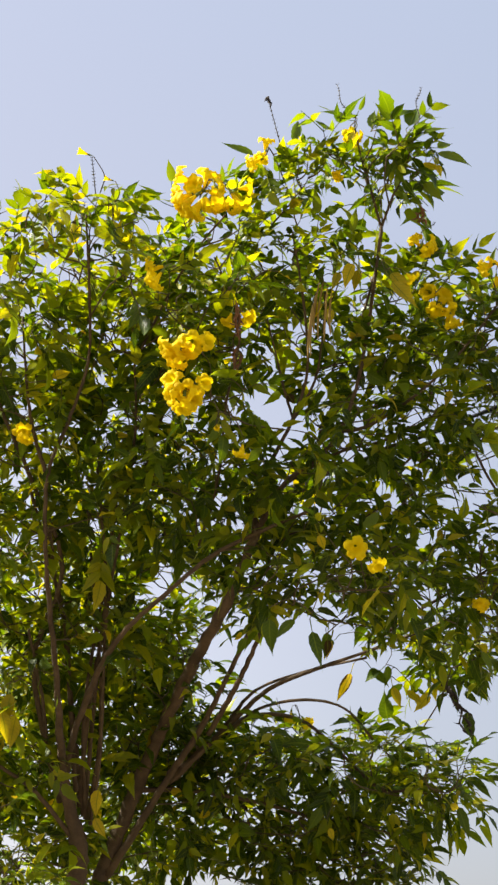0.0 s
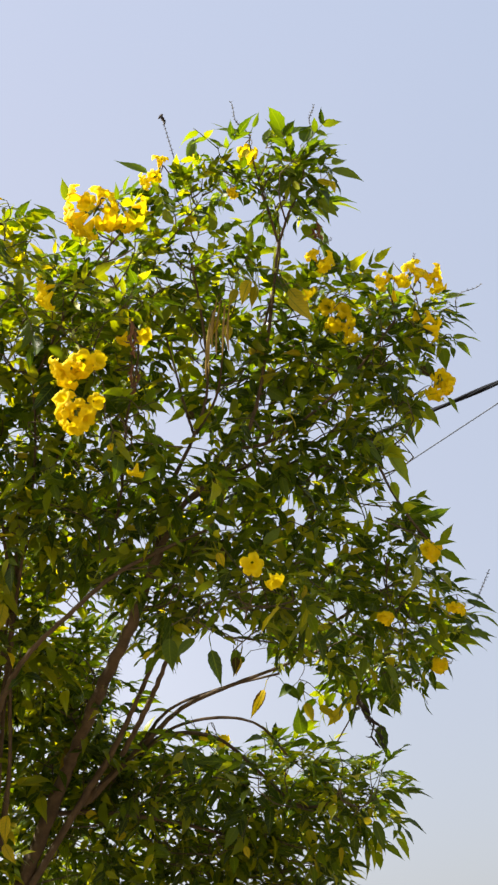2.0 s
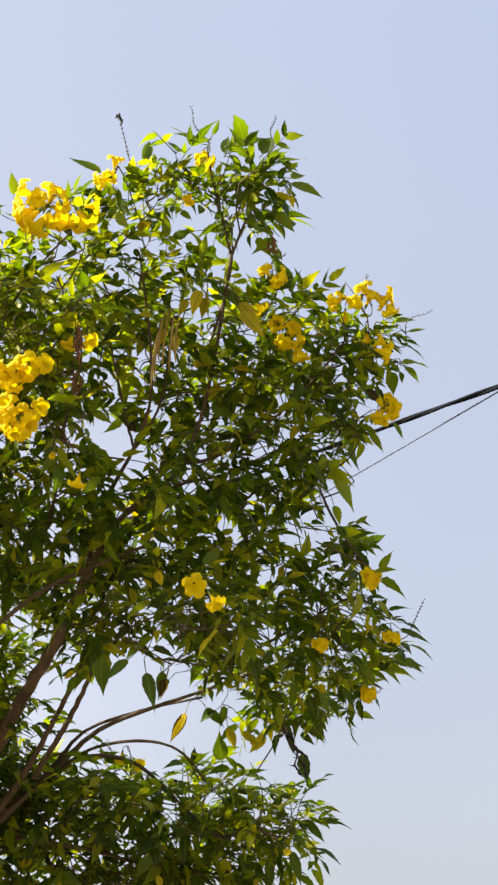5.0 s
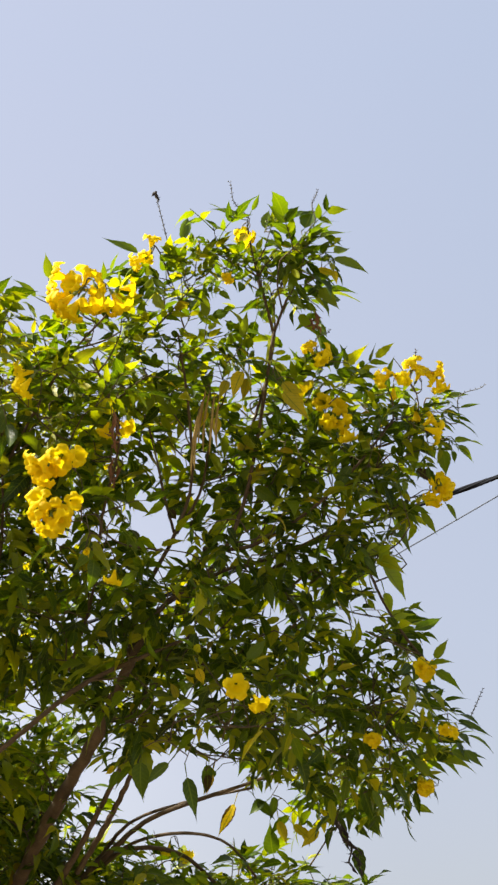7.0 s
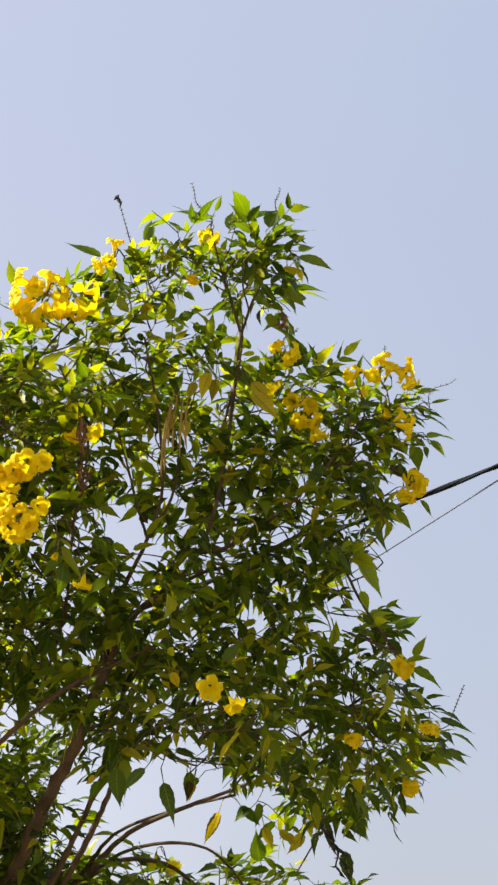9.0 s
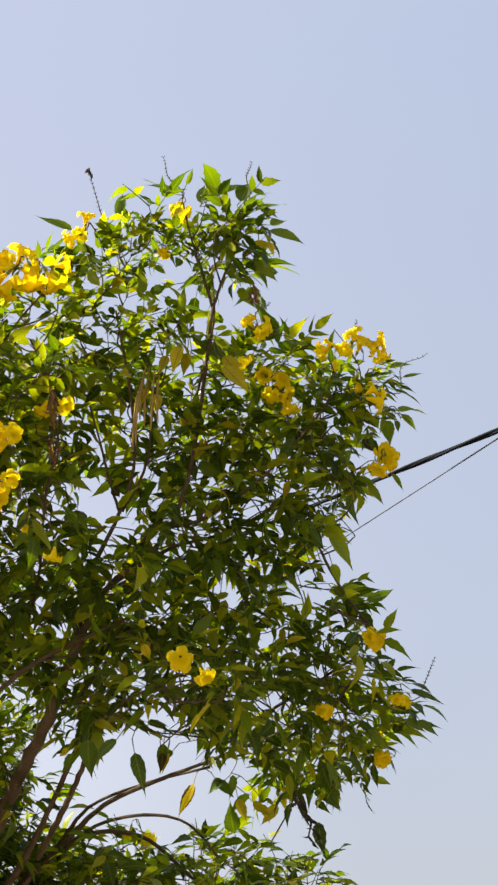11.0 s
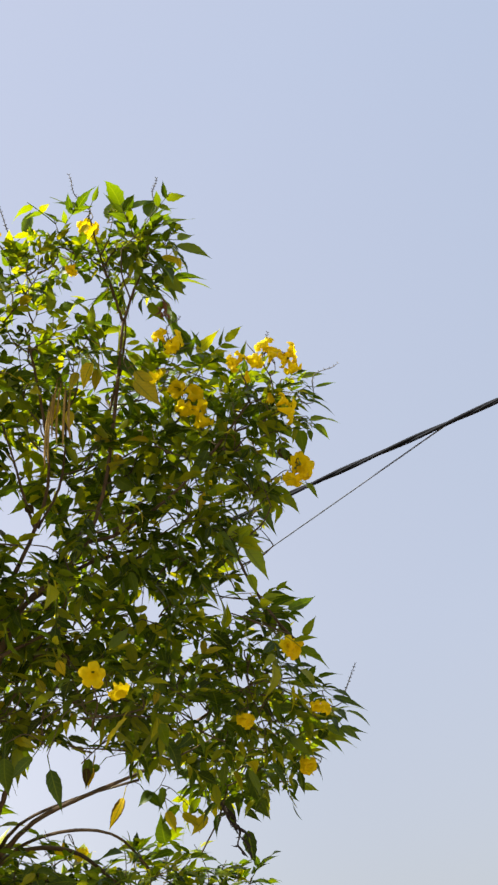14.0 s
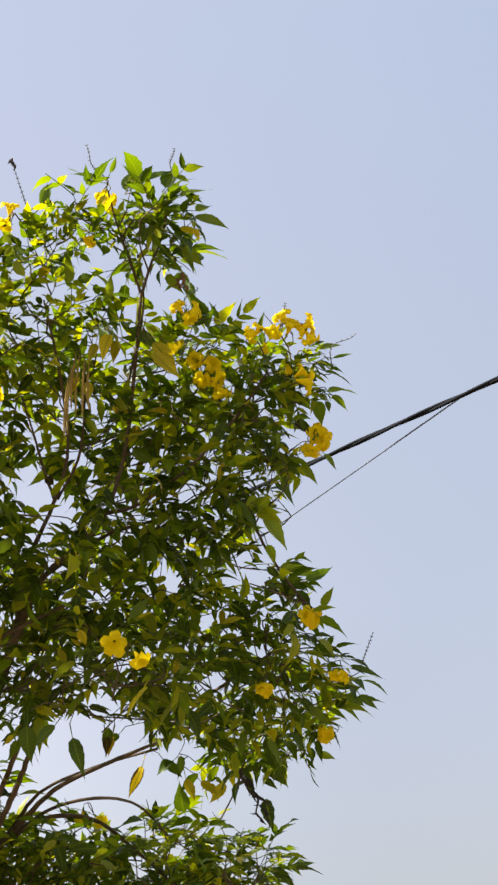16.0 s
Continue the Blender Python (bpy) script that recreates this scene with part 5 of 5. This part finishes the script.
for row in LEAVES_GOLD + LEAVES_GOLD_INNER:
    lone_leaf("yellowed_leaf", row, M_LEAF_GOLD, "bright yellow ageing leaf")

for row in LEAVES_DYING:
    lone_leaf("dying_leaf", row, M_LEAF_DYING, "bright yellow dying leaf with brown patches")


# ---- flowers ----
def corolla(rng, open_=1.0, rings=13, around=40):
    """A trumpet along +x with five broad, ruffled, backward-curling lobes, hollow within."""
    verts, faces, uvs = [], [], []
    ph = rng.uniform(0, 6.28)
    size5, lean5, turn5 = rng.uniform(0.85, 1.15, 5), rng.normal(0, 0.35, 5), rng.uniform(0, 6.28, 5)
    for i in range(rings + 1):
        s = i / rings
        out = max(0.0, (s - 0.62) / 0.38)
        body = 0.0020 + 0.0105 * (min(1.0, s / 0.62)) ** 1.4
        for k in range(around):
            a = 2 * math.pi * k / around
            lobe_at = (a + ph) / (2 * math.pi) * 5 % 5
            n, across = int(lobe_at), 2 * (lobe_at % 1) - 1
            round_ = (1 - abs(across) ** 2.6) ** 0.6
            reach = open_ * out * (0.22 + 0.78 * round_) * 0.0175 * size5[n]
            curl = 0.35 + 0.45 * lean5[n] + 0.9 * out
            ruff = 0.0030 * out * math.sin(9 * a + turn5[n]) + 0.0022 * out * math.sin(17 * a + ph)
            r = body + reach * math.cos(0.55 * curl) * (1 + 0.05 * math.sin(13 * a + ph))
            x = 0.040 * min(1.0, s / 0.62) + reach * (0.55 - 0.75 * curl * out) + ruff
            flat = 1 - 0.16 * (1 - out)
            verts.append((x, r * math.cos(a), r * math.sin(a) * flat))
            uvs.append((k / around, s))
    for i in range(rings):
        for k in range(around):
            a, b = i * around + k, i * around + (k + 1) % around
            faces.append((a, b, b + around, a + around))
    faces.append(tuple(range(around)))
    return arrays_mesh("flower", verts, faces, uvs)


def calyx_mesh():
    path = np.array([(-0.012, 0, 0), (-0.004, 0, 0), (0, 0, 0), (0.004, 0, 0), (0.008, 0, 0)])
    v, f = tube(path, [0.0008, 0.0010, 0.0026, 0.0036, 0.0034], 7, 0.1)
    return arrays_mesh("calyx", v, f)


COROLLAS = [corolla(np.random.default_rng(700 + i), (1.0, 0.85, 1.1, 0.95, 0.7, 1.05)[i % 6]) for i in range(8)]
BUD = corolla(np.random.default_rng(760), 0.0)
CALYX = calyx_mesh()
CALYX.materials.append(M_CALYX)
for me in COROLLAS + [BUD]:
    me.materials.append(M_PETAL)


def flower(at, way, k, size, bud=False):
    m = Matrix.Translation(Vector(np.asarray(at) - ROOT)) @ Vector(way).to_track_quat('X', 'Z').to_matrix().to_4x4() @ Matrix.Scale(size, 4)
    ob = new("flower_bud" if bud else "flower", BUD if bud else COROLLAS[k % len(COROLLAS)])
    ob.parent = tree
    ob.matrix_local = m
    tagged(ob, label="closed yellow flower bud" if bud else "yellow trumpet flower with ruffled lobes")
    c = new("calyx", CALYX)
    c.parent = ob
    tagged(c, label="small green calyx")
    foot = np.asarray(at) - np.asarray(way) * 0.011 * size
    tether("pedicel", foot, np.asarray(way), 0.0011)


frng = np.random.default_rng(21)
for *at, wx, wy, wz, size in FLOWERS:
    way = unit((wx, wy, wz) + frng.normal(0, 0.10, 3))
    flower(np.array(at) - way * 0.038 * size, way, int(frng.integers(8)), size)
for *at, wx, wy, wz, size in BUDS:
    way = unit((wx, wy, wz))
    flower(np.array(at) - way * 0.038 * size, way, 0, size, True)

# ---- bare flower stalks, dried bunches and seed pods ----
STALKS = [
    (0.063, 1.838, 3.215, 0.043, 1.797, 3.273, 0),
    (0.211, 1.820, 3.276, 0.184, 1.790, 3.314, 1),
    (0.357, 1.800, 3.256, 0.358, 1.771, 3.290, 1),
    (0.379, 1.991, 3.062, 0.397, 1.964, 3.091, 2),
    (0.582, 2.021, 3.028, 0.588, 1.991, 3.062, 0),
    (0.686, 2.069, 2.969, 0.726, 2.030, 3.017, 2),
    (0.737, 2.425, 2.417, 0.760, 2.386, 2.467, 0),
    (-0.309, 1.772, 3.029, -0.313, 1.739, 3.072, 0),
    (-0.229, 1.814, 2.991, -0.245, 1.788, 3.020, 0),
    (-0.338, 1.824, 2.971, -0.331, 1.795, 3.005, 0),
]
# a dark withered bud crowns the tallest spike
SPIKE_TIPS = [(0.043, 1.797, 3.273, 0.041, 1.791, 3.287)]
# long slender seed pods, foot and tip
PODS_SLENDER = [
    (0.152, 1.990, 2.958, 0.138, 2.030, 2.847),
    (0.159, 1.990, 2.950, 0.147, 2.030, 2.830),
    (0.168, 1.990, 2.940, 0.159, 2.030, 2.822),
    (0.143, 1.990, 2.920, 0.130, 2.030, 2.788),
    (0.134, 1.990, 2.890, 0.123, 2.030, 2.776),
    (0.177, 1.990, 2.929, 0.174, 2.030, 2.841),
]
PODS = [
    (0.471, 2.703, 2.281, 0.524, 2.743, 2.201),
    (0.483, 2.702, 2.260, 0.535, 2.739, 2.186),
    (0.502, 2.718, 2.229, 0.528, 2.755, 2.156),
    (0.477, 2.706, 2.275, 0.500, 2.726, 2.236),
    (0.522, 2.733, 2.198, 0.542, 2.753, 2.159),
]
DRIED = [
    (-0.025, 1.894, 2.838, -0.024, 1.920, 2.788),
    (-0.022, 1.912, 2.825, -0.020, 1.940, 2.772),
    (-0.029, 1.910, 2.830, -0.023, 1.935, 2.782),
    (-0.027, 1.989, 2.786, -0.033, 2.011, 2.746),
    (-0.017, 2.011, 2.786, -0.024, 2.033, 2.745),
    (0.370, 1.915, 3.101, 0.375, 1.934, 3.063),
    (0.357, 1.924, 3.085, 0.369, 1.933, 3.067),
]


def stalk(row, i):
    foot, tip, curl = np.array(row[:3]), np.array(row[3:6]), row[6]
    ln = np.linalg.norm(tip - foot)
    sd = unit(np.cross(tip - foot, (0, 1, 0)))
    line = [foot + (tip - foot) * s + sd * ln * curl * 0.10 * math.sin(1.5 * s * math.pi) for s in np.linspace(-0.35, 1, 12)]
    p = Pile()
    v, f = tube(local(line), np.linspace(0.0013, 0.0007, 12), 5, 0.15)
    p.add(v, f)
    r = np.random.default_rng(50 + i)
    for k in range(3, 12):
        for sg in (-1, 1):
            way = unit(sd * sg + unit(tip - foot) * 0.8 + r.normal(0, 0.3, 3))
            v, f = tube(local([line[k], line[k] + way * 0.003, line[k] + way * r.uniform(0.003, 0.005)]), [0.0005, 0.0007, 0.0008], 4)
            p.add(v, f)
    tether("stalk_foot", np.array(line[0]), unit(tip - foot), 0.0013)
    part_mesh("flower_stalk", p.mesh("flower_stalk"), M_SPIKE, tree, "bare grey flower stalk with stubs")


for i, row in enumerate(STALKS):
    stalk(row, i)


def withered(name, row, material, label, i, sway=0.10):
    """A curled, dried strand with a few crumpled flaps."""
    foot, tip = np.array(row[:3]), np.array(row[3:6])
    r = np.random.default_rng(80 + i)
    ln = np.linalg.norm(tip - foot)
    n = 14
    ph = r.uniform(0, 6.3)
    line = [foot + (tip - foot) * s + ln * sway * np.array((math.sin(7 * s + ph), math.cos(6 * s + ph), 0.4 * math.sin(9 * s))) for s in np.linspace(0, 1, n)]
    rad = [0.0010 + 0.0030 * math.sin(math.pi * s) ** 0.8 * (0.6 + 0.4 * math.sin(9 * s + ph)) for s in np.linspace(0, 1, n)]
    p = Pile()
    v, f = tube(local(line), rad, 6, 0.5)
    p.add(v, f, np.full((len(v), 2), 0.5))
    for k in range(2, n - 1, 3):
        v, f, uv = leaflet(line[k], r.normal(0, 1, 3) + np.array((0, 0, -0.8)), unit(r.normal(0, 1, 3)), r.uniform(0.012, 0.024), 0.007, 1.2, 0.9, r)
        p.add(local(v), f, uv)
    part_mesh(name, p.mesh(name), material, tree, label)


def slender_pod(row, i):
    """A straight, faintly bowed pod, thickest in the middle, with a seam down each side."""
    foot, tip = np.array(row[:3]), np.array(row[3:6])
    r = np.random.default_rng(140 + i)
    bow = r.normal(0, 0.03, 3) * np.linalg.norm(tip - foot)
    steps = np.linspace(0, 1, 11)
    line = [foot + (tip - foot) * q + bow * math.sin(math.pi * q) for q in steps]
    v, f = tube(local(line), [0.0009 + 0.0017 * math.sin(math.pi * q) ** 0.6 for q in steps], 6, 0.15)
    part_mesh("seed_pod", arrays_mesh("seed_pod", v, f), M_STRAW, tree, "long slender straw-coloured seed pod")
    tether("pod_stalk", foot, unit(tip - foot), 0.0010)


for i, row in enumerate(PODS_SLENDER):
    slender_pod(row, i)
for i, row in enumerate(PODS):
    withered("seed_pod", row, M_POD, "curled blackened seed pod", i)
for i, row in enumerate(SPIKE_TIPS):
    withered("withered_bud", row, M_POD, "small black withered bud", 40 + i, 0.03)
for i, row in enumerate(DRIED):
    withered("dried_flower", row, M_DRY, "withered russet flower hanging from its twig", 20 + i, 0.04)

# ---- overhead cables ----
CABLE_A, CABLE_B = (-5.944, 8.722, 2.862), (6.475, -2.163, 3.363)
WIRE_A, WIRE_B = (-0.383, 4.149, 2.735), (1.141, 2.513, 3.148)


def span(a, b, sag, n):
    a, b = np.array(a), np.array(b)
    return np.array([a + (b - a) * s + np.array((0, 0, -sag * 4 * s * (1 - s))) for s in np.linspace(0, 1, n)])


cable = tagged(new("overhead_cable"), "twisted black and grey aerial power cable", "cable")
CABLE_PATH = span(CABLE_A, CABLE_B, 0.0, 700)
along = unit(np.array(CABLE_B) - np.array(CABLE_A))
c1 = unit(np.cross(along, (0, 0, 1)))
c2 = np.cross(c1, along)
for k, (material, rad) in enumerate(((M_CABLE, 0.0046), (M_CABLE, 0.0046), (M_CABLE_GREY, 0.0024))):
    run = np.linspace(0, np.linalg.norm(np.array(CABLE_B) - np.array(CABLE_A)), len(CABLE_PATH))
    ang = run * 2 * math.pi / 0.42 + (0, math.pi, math.pi / 2)[k]
    off = (0.0033, 0.0033, 0.0040)[k] * (np.cos(ang)[:, None] * c1 + np.sin(ang)[:, None] * c2)
    v, f = tube(CABLE_PATH + off, np.full(len(CABLE_PATH), rad), 7)
    part_mesh("strand", arrays_mesh("strand", v, f), material, cable, "bare grey neutral strand" if k == 2 else "black insulated strand")
v, f = tube(span(WIRE_A, WIRE_B, 0.0, 60), np.full(60, 0.0021), 12)
wire_mesh = arrays_mesh("overhead_wire", v, f)
wire_mesh.materials.append(M_WIRE)
tagged(new("overhead_wire", wire_mesh), "thin grey wire tied to the overhead cable", "cable")
